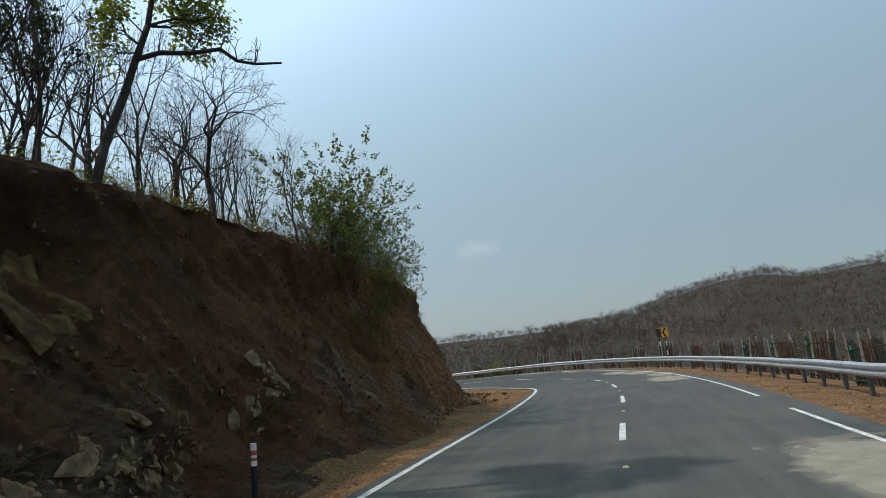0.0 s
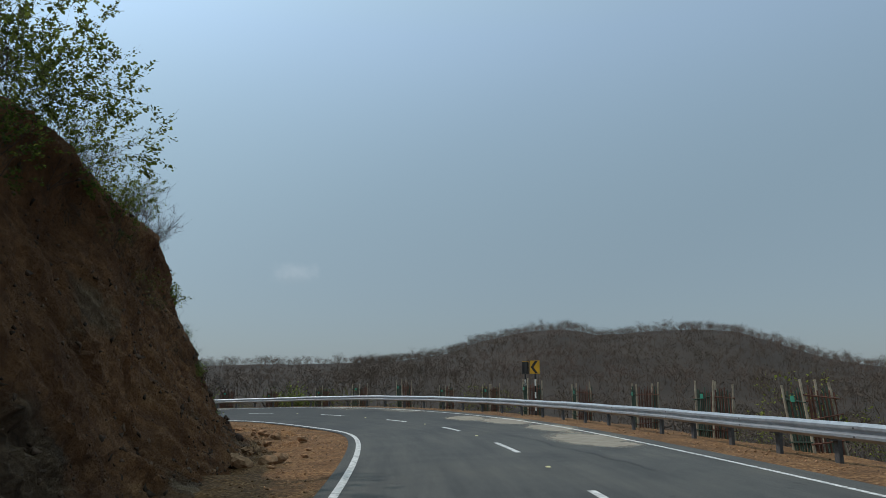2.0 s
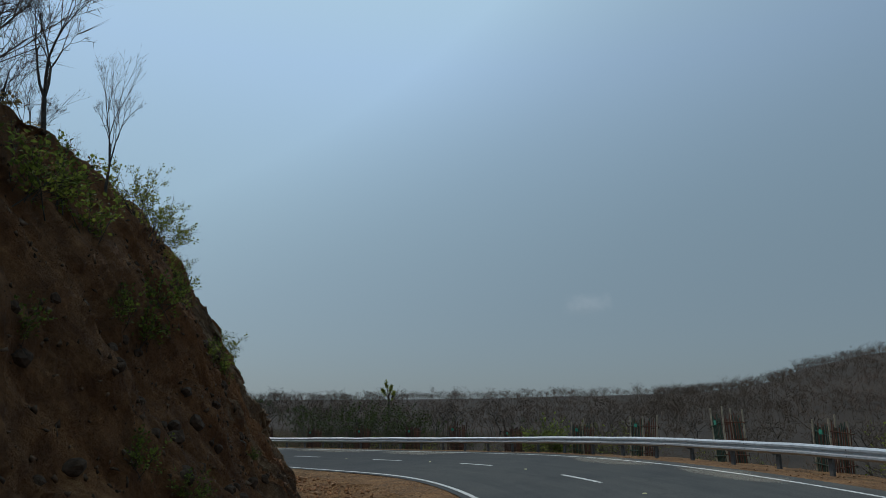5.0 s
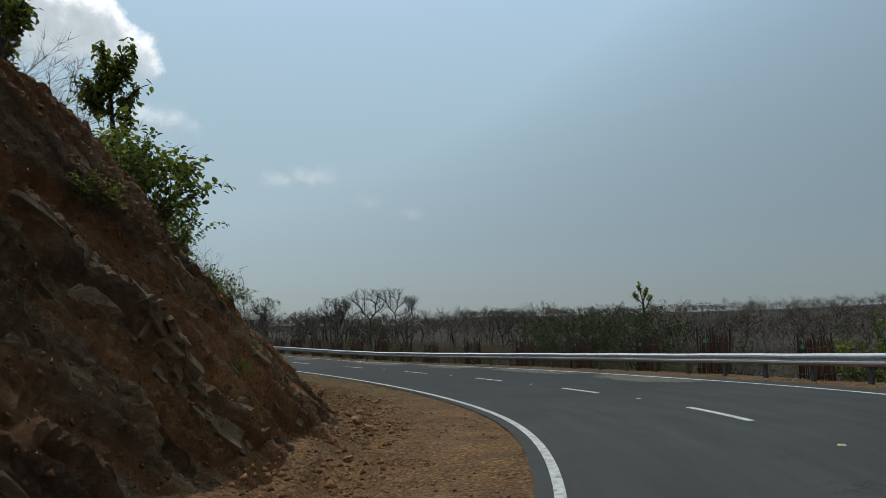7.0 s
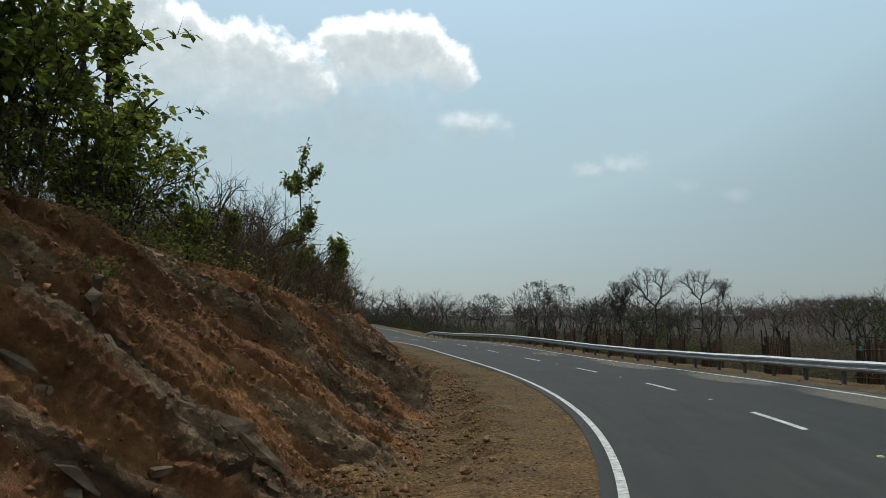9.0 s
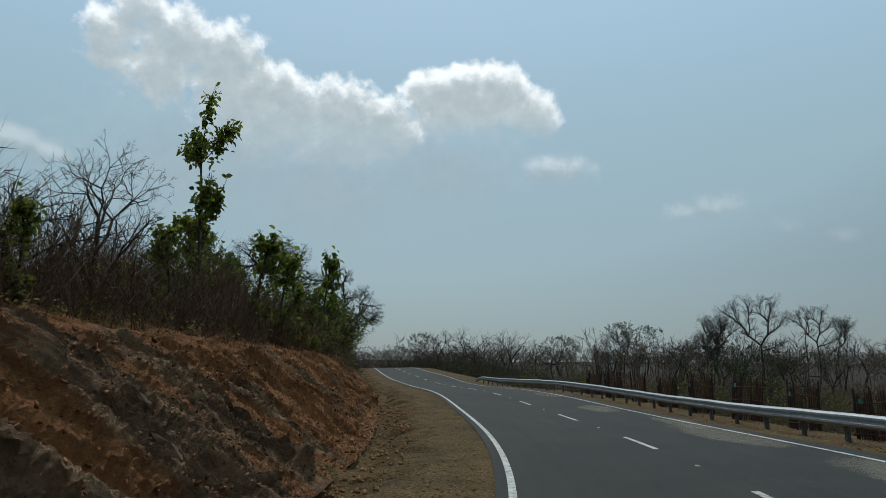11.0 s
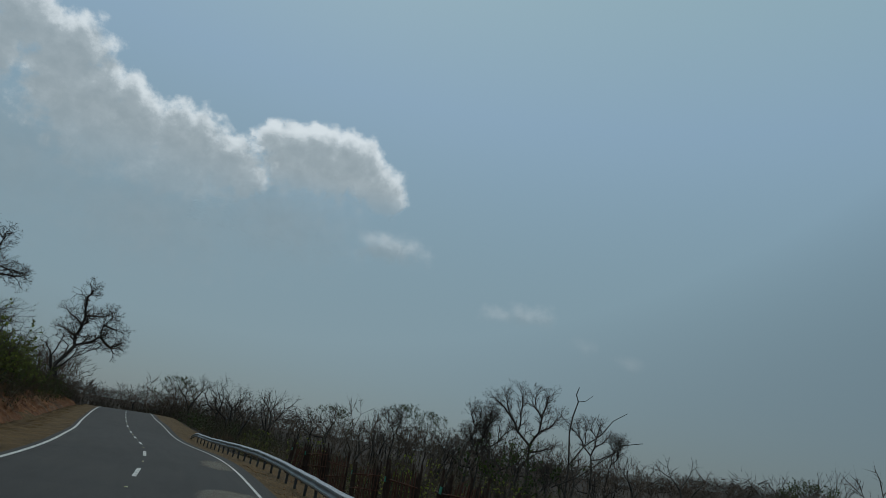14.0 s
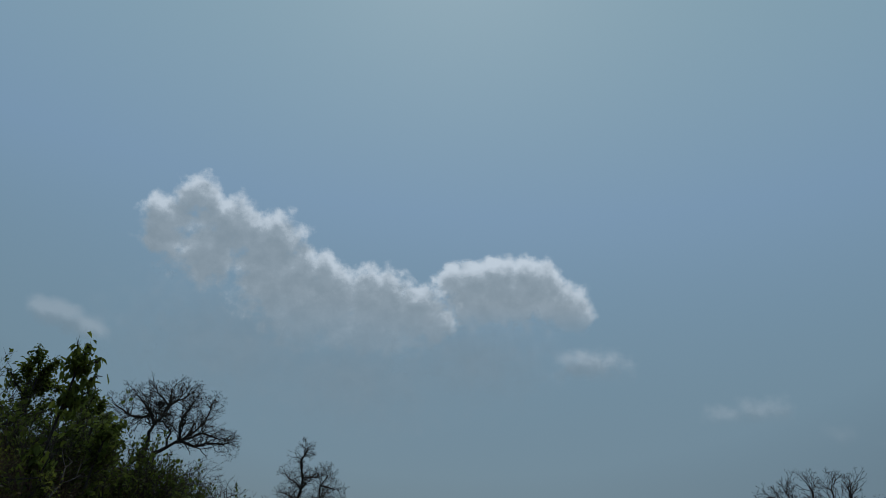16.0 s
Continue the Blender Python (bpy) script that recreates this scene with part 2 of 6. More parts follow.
START = [3.046, 13.045]


def spline(values, s):
    n, h = len(NODES), 12.0
    m, r = np.eye(n), np.zeros((n, n))
    for i in range(1, n - 1):
        m[i, i - 1:i + 2] = (1, 4, 1)
        r[i, i - 1:i + 2] = (6 / h ** 2, -12 / h ** 2, 6 / h ** 2)
    k = np.linalg.solve(m, r) @ values
    s = np.clip(s, NODES[0], NODES[-1])
    i = np.minimum(((s - NODES[0]) // h).astype(int), n - 2)
    a = (NODES[i + 1] - s) / h
    b = 1 - a
    return a * values[i] + b * values[i + 1] + ((a ** 3 - a) * k[i] + (b ** 3 - b) * k[i + 1]) * h * h / 6


STEP = 0.5
ALONG = np.arange(-60, 300.1, STEP)
_turn = spline(HEADING, ALONG) + np.clip(ALONG - 212, 0, 50) * 0.02
_dx, _dy = -np.sin(_turn), np.cos(_turn)
_x = np.concatenate([[0], np.cumsum((_dx[1:] + _dx[:-1]) * STEP / 2)])
_y = np.concatenate([[0], np.cumsum((_dy[1:] + _dy[:-1]) * STEP / 2)])
_o = int(60 / STEP)
_x, _y = _x - _x[_o] + START[0], _y - _y[_o] + START[1]
_z = spline(LEVEL, ALONG) - np.maximum(ALONG - 212, 0) * 0.03
_b = spline(BANK, ALONG)
HALF = 4.1                             # half the paved width
EDGE_L, EDGE_R = -3.8, 3.55


def rail_off(s):
    return np.interp(s, [60, 84, 96, 108, 120, 140], [5.75, 5.36, 5.13, 5.25, 5.27, 5.3])



def on_road(s, off, up=0.0):
    """Places on the road's surface and the flat ground beside it; s and off are numbers or arrays."""
    f = np.interp
    s = np.asarray(s, float)
    dx, dy = f(s, ALONG, _dx), f(s, ALONG, _dy)
    z = f(s, ALONG, _z) + f(s, ALONG, _b) * np.clip(off, -HALF - 0.2, HALF + 0.2)
    return np.stack([f(s, ALONG, _x) + off * dy, f(s, ALONG, _y) - off * dx, z + up + 0 * s], -1)


def road_yaw(s):
    return math.degrees(math.atan2(-np.interp(s, ALONG, _dx), np.interp(s, ALONG, _dy)))


def nearest(x, y):
    """s and offset to the right of the road for arrays of places."""
    x, y = np.ravel(x), np.ravel(y)
    s, off = np.zeros(len(x)), np.zeros(len(x))
    for k in range(0, len(x), 2000):
        d = (x[k:k + 2000, None] - _x[None, ::2]) ** 2 + (y[k:k + 2000, None] - _y[None, ::2]) ** 2
        i = d.argmin(1) * 2
        ex, ey = x[k:k + 2000] - _x[i], y[k:k + 2000] - _y[i]
        s[k:k + 2000] = ALONG[i] + ex * _dx[i] + ey * _dy[i]
        off[k:k + 2000] = np.where(np.abs(ex * _dx[i] + ey * _dy[i]) < 3, ex * _dy[i] - ey * _dx[i], np.sign(ex * _dy[i] - ey * _dx[i]) * np.hypot(ex, ey))
    return s, off


# the cutting on the inside of the bend: foot, height and run of its face along the road
CUT_S = [-7, 0, 8, 14, 20, 28, 34, 42, 50, 55, 60, 70, 85, 100, 120, 150, 180, 300]
CUT_FOOT = [5.9, 5.8, 5.9, 6.2, 6.85, 7.7, 8.3, 8.8, 8.9, 8.5, 8.3, 8.2, 8.2, 8.1, 8.2, 8.2, 8.0, 8.0]
CUT_HIGH = [5.5, 5.82, 5.86, 5.72, 5.9, 6.5, 7.2, 7.1, 6.8, 5.9, 4.9, 3.7, 2.7, 2.6, 2.4, 2.0, 1.2, 0.8]
CUT_RUN = [2.8, 2.8, 2.7, 2.7, 2.8, 3.5, 4.0, 3.9, 4.1, 4.4, 4.4, 4.0, 3.0, 2.8, 2.6, 2.6, 3.0, 3.0]
CUT_BACK = [0.10, 0.10, 0.10, 0.10, 0.10, 0.10, 0.12, 0.16, 0.2, 0.22, 0.25, 0.28, 0.3, 0.3, 0.3, 0.28, 0.25, 0.2]


def cut_height(s, off):
    """Height over the road's edge on the left side, off counted positive outwards."""
    f = np.interp
    foot, high, run = f(s, CUT_S, CUT_FOOT), f(s, CUT_S, CUT_HIGH), f(s, CUT_S, CUT_RUN)
    t = np.clip((off - foot) / run, 0, 1)
    face = high * (t * 0.8 + 0.2 * t * t * (3 - 2 * t)) ** f(s, [8, 20, 46], [1.75, 1.5, 1.0])
    return face + np.clip(off - foot - run, 0, 18) * f(s, CUT_S, CUT_BACK)


def strip(name, s0, s1, step, offs, up, material, label, category, wobble=0.0):
    s = np.arange(s0, s1 + step / 2, step)
    verts = np.concatenate([on_road(s, o, up) for o in offs]).reshape(len(offs), len(s), 3).transpose(1, 0, 2).reshape(-1, 3)
    ob = solid(name, verts, grid_faces(len(s), len(offs), True), material, smooth=True)
    lay = ob.data.uv_layers.new(name="lane")
    n = len(offs)
    for lp in ob.data.loops:
        lay.data[lp.index].uv = (s[lp.vertex_index // n], offs[lp.vertex_index % n])
    return tagged(ob, label, category, kind="structure")


strip("road", -60, 300, 1.0, np.linspace(-HALF, HALF, 7), 0, ASPHALT, "grey two-lane asphalt road with patched, dusty surface", "road")
strip("edge_line_1", -60, 300, 0.5, (EDGE_L - 0.07, EDGE_L + 0.07), 0.006, PAINT, "worn white painted edge line on asphalt", "road marking")
strip("edge_line_2", -60, 2.8, 0.4, (EDGE_R - 0.05, EDGE_R + 0.05), 0.006, PAINT, "worn white painted edge line on asphalt", "road marking")
strip("edge_line_3", 6.5, 300, 0.5, (EDGE_R - 0.05, EDGE_R + 0.05), 0.006, PAINT, "worn white painted edge line on asphalt", "road marking")
for k in range(-4, 30):
    s = np.linspace(9 * k, 9 * k + 3, 5)
    v = np.concatenate([on_road(s, -0.065, 0.006), on_road(s, 0.065, 0.006)])
    solid("centre_dash", v, [(i, 5 + i, 6 + i, i + 1) for i in range(4)], PAINT)
    tagged(bpy.context.scene.collection.objects[-1], "white painted centre dash on asphalt", "road marking", "centre dashes", "structure")

STUD = natural("stud_plastic", [(0.3, (0.45, 0.40, 0.16)), (0.7, (0.62, 0.58, 0.36))], ONE, 20, 3, 0.5, 0, 0.0)
STUD_MESH = None
for k in range(-4, 20):
    if STUD_MESH is None:
        v, f = [], []
        for z, w in ((0.0, 0.048), (0.02, 0.030)):
            v += [Vector((x * w, y * w, z)) for x, y in ((-1, -1), (1, -1), (1, 1), (-1, 1))]
        f = [(4, 5, 6, 7)] + [(i, (i + 1) % 4, 4 + (i + 1) % 4, 4 + i) for i in range(4)]
        STUD_MESH = mesh_of("road_stud", v, f, STUD)
    ob = tagged(new("road_stud", STUD_MESH), "small yellowish reflector stud on the centre line", "road stud", "road studs")
    ob.matrix_basis = Matrix.Translation(on_road(9 * k + 6.0, 0.0, 0.001)) @ pose(0, 0, 0, 0, 0, road_yaw(9 * k + 6))

# ---------------------------------------------------------------- ground
HILL_AZ = [-80, -62, -53, -49, -45, -43, -39, -36, -33, -29, -26, -23, -18.5, -15.7, -11, -4, 4, 15, 30]
HILL_EL = [0.3, 0.4, 0.9, 1.5, 2.3, 3.2, 4.6, 4.8, 4.6, 4.2, 4.9, 4.6, 3.5, 2.3, 1.6, 1.4, 1.0, 0.8, 0.6]


def ground_height(x, y):
    s, off = nearest(x, y)
    x, y = np.ravel(x), np.ravel(y)
    base = np.interp(s, ALONG, _z) + np.interp(s, ALONG, _b) * np.clip(off, -HALF, HALF)
    left = cut_height(s, -off)
    drop = np.interp(s, [-60, 40, 60, 80, 300], [0.42, 0.42, 0.30, 0.22, 0.20])
    deep = np.interp(s, [-60, 45, 70, 90, 300], [9.0, 9.0, 4.4, 1.2, 1.0])
    right = -np.minimum(np.clip(off - 7.6, 0, 400) * drop, deep)
    z = base - 0.25 + np.where(off < 0, left - np.clip(2.2 - np.clip(-off - 14, 0, 4) * 0.5, 0.2, 2.2), right)
    z = np.where((off > -5) & (off < 7.6), base - 0.25, z)
    ex, ey = x - 2, y - 20
    d, az = np.hypot(ex, ey), np.degrees(np.arctan2(-ex, ey))
    el = np.interp(az, HILL_AZ, HILL_EL, left=0, right=0) * 0.86
    peak = np.tan(np.radians(el)) * 600 + 1.5
    t = np.clip((d - 150) / 450, 0, 1)
    rise = (peak + 6) * t * t * (3 - 2 * t) * np.clip(1 - (d - 600) / 900, 0, 1)
    return z + np.where((off > 0) | (d > 300), rise, 0)


u = np.linspace(-1, 1, 181)
gx = -10 + 18 * np.sinh(u * 6.1)
gy = 60 + 18 * np.sinh(u * 6.1)
GX, GY = np.meshgrid(gx, gy)
GZ = ground_height(GX, GY)
ground = solid("ground", np.stack([GX.ravel(), GY.ravel(), GZ], 1), grid_faces(181, 181), FOREST_FLOOR, smooth=True)
tagged(ground, "dry brown forest floor with leaf litter", "ground", kind="structure")


def side_ground(name, s0, s1, step, offs, height, material, label, rough):
    """Ground beside the road, in rows along it, roughened."""
    s = np.arange(s0, s1 + step / 2, step)
    rows = []
    for o in offs:
        p = on_road(s, o)
        p[:, 2] += height(s, o)
        rows.append(p)
    v = np.stack(rows, 1).reshape(-1, 3)
    for k in range(len(v)):
        x, y, z = v[k]
        amp = rough(s[k // len(offs)], offs[k % len(offs)])
        if amp:
            n = noise.turbulence_vector(Vector((x, y, z * 0.8)) * 0.45, 5, False, amplitude_scale=0.55, frequency_scale=2.1)
            v[k] += np.array((n.x, n.y, n.z * 0.7)) * amp
    ob = solid(name, v, grid_faces(len(s), len(offs), offs[1] > offs[0]), material)
    tone = np.repeat(np.interp(s, [30, 60, 84], [1.0, 0.94, 0.62]), len(offs))       # orange earth in the cutting, dull brown beyond it
    ob.data.attributes.new("ground_tone", "FLOAT_COLOR", "POINT").data.foreach_set("color", np.stack([tone, tone * (2.0 - tone) ** 0.5, tone * 1.06, np.ones_like(tone)], 1).ravel())
    return tagged(ob, label, "ground", kind="structure")


side_ground("verge_right", -60, 250, 0.5, [4.05, 4.35, 4.7, 5.1, 5.5, 5.9, 6.4, 7.0, 7.8, 8.8, 10.5],
            lambda s, o: -0.02 - max(o - 4.6, 0) * 0.03 - max(o - 7.0, 0) * 0.35 + 0 * s, SHOULDER,
            "orange dirt verge with loose gravel", lambda s, o: 0.0 if o < 4.2 else 0.06)
side_ground("verge_left", -60, 250, 0.3, [-4.05, -4.3, -4.6, -4.9, -5.2, -5.5, -5.8, -6.1, -6.4, -6.7, -7.0, -7.3, -7.6, -7.9, -8.3, -8.7, -9.2],
            lambda s, o: -0.02 - np.clip(-o - 4.1, 0, 3) * 0.06 - 0.42 * math.exp(-((-o - 7.3) / 0.7) ** 2) * np.clip((s - 44) / 8, 0, 1), SHOULDER,
            "orange dirt verge strewn with stones", lambda s, o: 0.0 if o > -4.2 else 0.12 if o > -5.6 else 0.36)



def cut_material():
    """Red earth with thin beds of grey and tan rock, dipping along the face."""
    m, nodes, links, p = blank("cut_earth", 0.96)
    coord = nodes.new("ShaderNodeTexCoord").outputs["Object"]
    beds = nodes.new("ShaderNodeAttribute")
    beds.attribute_name = "beds"
    dip = nodes.new("ShaderNodeMapping")
    dip.inputs["Scale"].default_value = (1.0, 0.16, 0.8)
    links.new(beds.outputs["Vector"], dip.inputs[0])
    earth = ramp(nodes, [(0.32, (0.075, 0.030, 0.013)), (0.44, (0.145, 0.060, 0.024)), (0.55, (0.225, 0.100, 0.040)), (0.68, (0.36, 0.185, 0.082))])
    grain = nodes.new("ShaderNodeMix")
    grain.inputs["Factor"].default_value = 0.45
    links.new(noise_node(nodes, links, coord, 3.2, 10, 0.75).outputs["Fac"], grain.inputs[2])
    links.new(noise_node(nodes, links, dip.outputs[0], 2.2, 8, 0.7).outputs["Fac"], grain.inputs[3])
    links.new(grain.outputs[0], earth.inputs[0])
    stone = ramp(nodes, [(0.36, (0.062, 0.036, 0.022)), (0.46, (0.125, 0.074, 0.043)), (0.54, (0.20, 0.125, 0.073)), (0.66, (0.34, 0.235, 0.148))])
    links.new(noise_node(nodes, links, dip.outputs[0], 3.0, 10, 0.72, 0.5).outputs["Fac"], stone.inputs[0])
    rocky = nodes.new("ShaderNodeAttribute")
    rocky.attribute_name = "rock"
    pick = ramp(nodes, [(0.44, (0, 0, 0)), (0.60, (1, 1, 1))])
    add = nodes.new("ShaderNodeMath")
    add.operation = "MULTIPLY_ADD"
    links.new(noise_node(nodes, links, dip.outputs[0], 1.3, 8, 0.7).outputs["Fac"], add.inputs[0])
    add.inputs[1].default_value = 0.9
    sub = nodes.new("ShaderNodeMath")
    sub.operation = "SUBTRACT"
    links.new(rocky.outputs["Fac"], sub.inputs[0])
    sub.inputs[1].default_value = 0.42
    links.new(sub.outputs[0], add.inputs[2])
    links.new(add.outputs[0], pick.inputs[0])
    col = mixed(nodes, links, pick.outputs[0], earth.outputs[0], stone.outputs[0])
    big = ramp(nodes, [(0.3, (0.66, 0.62, 0.60)), (0.7, (1.2, 1.15, 1.1))])
    links.new(noise_node(nodes, links, coord, 0.35, 5).outputs["Fac"], big.inputs[0])
    col = mixed(nodes, links, 1.0, col, big.outputs[0], "MULTIPLY")
    ground_tone = nodes.new("ShaderNodeAttribute")             # soil tone along the cutting, its shaded start darkened, its sunlit stretch lifted
    ground_tone.attribute_name = "ground_tone"
    links.new(mixed(nodes, links, 1.0, col, ground_tone.outputs["Color"], "MULTIPLY"), p.inputs["Base Color"])
    bn = nodes.new("ShaderNodeBump")
    bn.inputs["Strength"].default_value, bn.inputs["Distance"].default_value = 1.0, 0.22
    links.new(noise_node(nodes, links, dip.outputs[0], 4.0, 10, 0.75).outputs["Fac"], bn.inputs["Height"])
    bn2 = nodes.new("ShaderNodeBump")
    bn2.inputs["Strength"].default_value, bn2.inputs["Distance"].default_value = 1.0, 0.08
    links.new(noise_node(nodes, links, coord, 9, 9, 0.75).outputs["Fac"], bn2.inputs["Height"])
    links.new(bn.outputs[0], bn2.inputs["Normal"])
    links.new(bn2.outputs[0], p.inputs["Normal"])
    return m


CUT_FACE = cut_material()
PALE_ROCK = natural("pale_rock", [(0.3, (0.055, 0.037, 0.020)), (0.5, (0.16, 0.112, 0.064)), (0.72, (0.33, 0.245, 0.15))], [(0.3, (0.75, 0.72, 0.7)), (0.7, (1.1, 1.08, 1.05))], 4, 0.9, 0.92, 0, 0.9, 9, 0.05, 0.2)
TAN_ROCK = natural("tan_rock", [(0.3, (0.030, 0.016, 0.006)), (0.5, (0.088, 0.052, 0.020)), (0.72, (0.175, 0.112, 0.048))], [(0.3, (0.70, 0.66, 0.62)), (0.7, (1.15, 1.1, 1.05))], 4, 0.9, 0.95, 0, 1.0, 7, 0.08, 0.2)
RED_STONE = natural("red_stone", [(0.3, (0.13, 0.068, 0.034)), (0.7, (0.34, 0.20, 0.11))], ONE, 6, 1.0, 0.95, 0, 0.6, 12, 0.02, 0.3)

BANK_S = np.concatenate([np.arange(-40, -14, 0.5), np.arange(-14, 42, 0.16), np.arange(42, 114, 0.1), np.arange(114, 210, 0.5)])
BANK_T = np.concatenate([np.linspace(-0.16, 1.0, 72), np.linspace(1.05, 3.2, 14)])


def rockiness(q, s, t):
    lower = 0.55 - 0.7 * max(t - 0.2, 0)
    plain = lower * np.interp(s, [-60, 8, 20, 40, 300], [0.9, 0.9, 0.4, 0.5, 0.8]) + 0.55 * noise.fractal(q * 0.33, 1.0, 2.0, 3)
    h = q.z + 1.5
    beds = 0.50 - 0.45 * max(t - 0.45, 0) + 1.1 * noise.fractal(Vector((s * 0.8 + h * 0.9, (s * 0.7 - h * 0.8) * 0.16, 5.0)) * 0.6, 1.0, 2.0, 3)
    beds *= np.interp(s, [78, 90, 108], [1.0, 0.66, 0.6])
    k = min(1.0, max(0.0, (s - 42) / 6))
    return max(0.0, min(1.0, plain * (1 - k) + beds * k))


def cutting():
    ns, nt = len(BANK_S), len(BANK_T)
    v = np.zeros((ns, nt, 3))
    foot, high, run = (np.interp(BANK_S, CUT_S, c) for c in (CUT_FOOT, CUT_HIGH, CUT_RUN))
    for j, t in enumerate(BANK_T):
        o = foot + run * t
        p = on_road(BANK_S, -o)
        p[:, 2] += cut_height(BANK_S, o) - 0.12 - 0.9 * max(0.0, -t - 0.03) * run
        v[:, j] = p
    # shade at the cutting's start and sun further on are put into this tone
    rock, beds, ground_tone = np.zeros(ns * nt), np.zeros((ns * nt, 3)), np.repeat(np.interp(BANK_S, [-3, 4, 9, 24, 40, 46, 60, 103, 116], [0.56, 0.68, 1.0, 0.95, 0.95, 1.2, 1.55, 1.7, 1.0]), nt)
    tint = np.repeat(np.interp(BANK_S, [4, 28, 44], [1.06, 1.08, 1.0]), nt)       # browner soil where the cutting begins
    du, dv = np.gradient(v, axis=0), np.gradient(v, axis=1)
    nor = np.cross(dv, du)
    nor /= np.linalg.norm(nor, axis=2, keepdims=True)
    nor *= np.sign(nor[:, :, 2:3] + 1e-9)
    v, nor = v.reshape(-1, 3), nor.reshape(-1, 3)
    for k in range(len(v)):
        t, s = BANK_T[k % nt], BANK_S[k // nt]
        q = Vector(v[k])
        r = rockiness(q, s, t)
        rock[k] = r
        fade = min(1.0, max(0.25, (t + 0.12) * 6)) * (1.0 if t < 1.0 else 0.5)
        big = noise.turbulence_vector(q * 0.33, 3, False, amplitude_scale=0.55, frequency_scale=2.1) * (0.40 if s < 40 else 0.28)
        h = q.z + 1.5
        u, w = s * 0.8 + h * 0.9, s * 0.7 - h * 0.8          # across and along the beds
        beds[k] = (u, w, h * 0.3)
        shift = noise.fractal(Vector((u * 0.5, w * 0.35, 7.0)), 1.0, 2.0, 3) * 0.9
        deep = min(1.0, max(0.25, (s - 36) / 12))
        step = noise.cell(Vector((math.floor(u * 1.15 + shift) * 3.7, math.floor(w * 0.45 + shift * 2.0), 1.0)))
        slabs = ((u * 1.15 + shift) % 1.0 - 0.45) * 0.24 * r * (0.5 + 0.5 * deep) + step * 0.13 * r * deep
        tongue = noise.fractal(Vector((u * 0.45, w * 0.07, 9.0)), 1.0, 2.0, 2) * 0.46 * deep
        rill = 1.0 - 2.0 * abs(noise.noise(Vector((u * 1.7 + shift * 0.5, w * 0.10, 5.0))))
        ribs = noise.fractal(Vector((u * 3.4, w * 0.3, 2.0)), 0.8, 2.0, 4) * (0.06 + 0.12 * r) + rill * 0.085 * (1 - r) * deep
        ribs += noise.fractal(Vector((u * 6.0, w * 0.35, 4.0)), 0.7, 2.0, 3) * 0.07 * deep
        chips = noise.voronoi(Vector((u * 2.1 + shift, w * 0.32, 3.0)))[0]
        ribs += min(0.30, chips[1] - chips[0]) * 0.45 * r * deep
        fine = noise.fractal(q * 3.0, 0.9, 2.0, 4) * 0.07
        gully = -abs(noise.fractal(Vector((u * 0.6, w * 0.12, 3.0)), 1.0, 2.0, 3)) * 0.30 * (1 - r)
        lip = (0.22 * math.exp(-((t - 0.965) / 0.055) ** 2) - 0.16 * math.exp(-((t - 0.80) / 0.09) ** 2)) * min(1.0, max(0.0, (26 - s) / 8))   # turf overhangs the face
        side = Vector((nor[k][0], nor[k][1], 0.0))
        v[k] += np.array(side.normalized() * lip if side.length > 1e-6 else side)
        v[k] += (np.array(big) * np.array((1, 1, 0.7)) + nor[k] * (slabs + tongue + ribs + fine + gully)) * fade
    ob = solid("cut_bank", v, grid_faces(ns, nt, False), CUT_FACE)
    ob.data.attributes.new("rock", "FLOAT", "POINT").data.foreach_set("value", rock)
    ob.data.attributes.new("ground_tone", "FLOAT_COLOR", "POINT").data.foreach_set("color", np.stack([ground_tone, ground_tone * tint, ground_tone * tint ** 1.6, np.ones_like(ground_tone)], 1).ravel())
    ob.data.attributes.new("beds", "FLOAT_VECTOR", "POINT").data.foreach_set("vector", beds.ravel())
    tagged(ob, "steep reddish-brown earth and rock cutting beside the road", "bank", kind="structure")
    return v.reshape(ns, nt, 3), rock.reshape(ns, nt)


BANK_V, ROCK_MAP = cutting()


def bank_place(s, off):
    """A place on the cutting or the ground above it, off counted outwards from the road's middle."""
    foot, run = np.interp(s, CUT_S, CUT_FOOT), np.interp(s, CUT_S, CUT_RUN)
    t = (off - foot) / run
    if t > 3.1:
        p = on_road(s, -off)
        return Vector((p[0], p[1], ground_height(p[0:1], p[1:2])[0]))
    i = int(np.argmin(abs(BANK_S - s)))
    j = int(np.argmin(abs(BANK_T - t)))
    return Vector(BANK_V[i, j])


def right_place(s, off):
    p = on_road(s, off)
    z = ground_height(p[0:1], p[1:2])[0] if off > 7.4 else p[2] - 0.02 - max(off - 4.6, 0) * 0.03
    return Vector((p[0], p[1], z))


# ---------------------------------------------------------------- crash barrier
W_PROFILE = [(-0.155, 0.0), (-0.135, 0.022), (-0.10, 0.078), (-0.055, 0.078), (-0.018, 0.012), (0.018, 0.012), (0.055, 0.078), (0.10, 0.078), (0.135, 0.022), (0.155, 0.0)]


def rail_level(s):
    """The height of the beam's middle over the verge: its far end is turned down into the ground."""
    return 0.60 - np.interp(s, [60, 84, 96, 108, 120], [0.006, 0.018, 0.037, 0.027, 0.0]) - np.clip((s - 146.0) / 5.0, 0, 1) ** 1.5 * 0.62


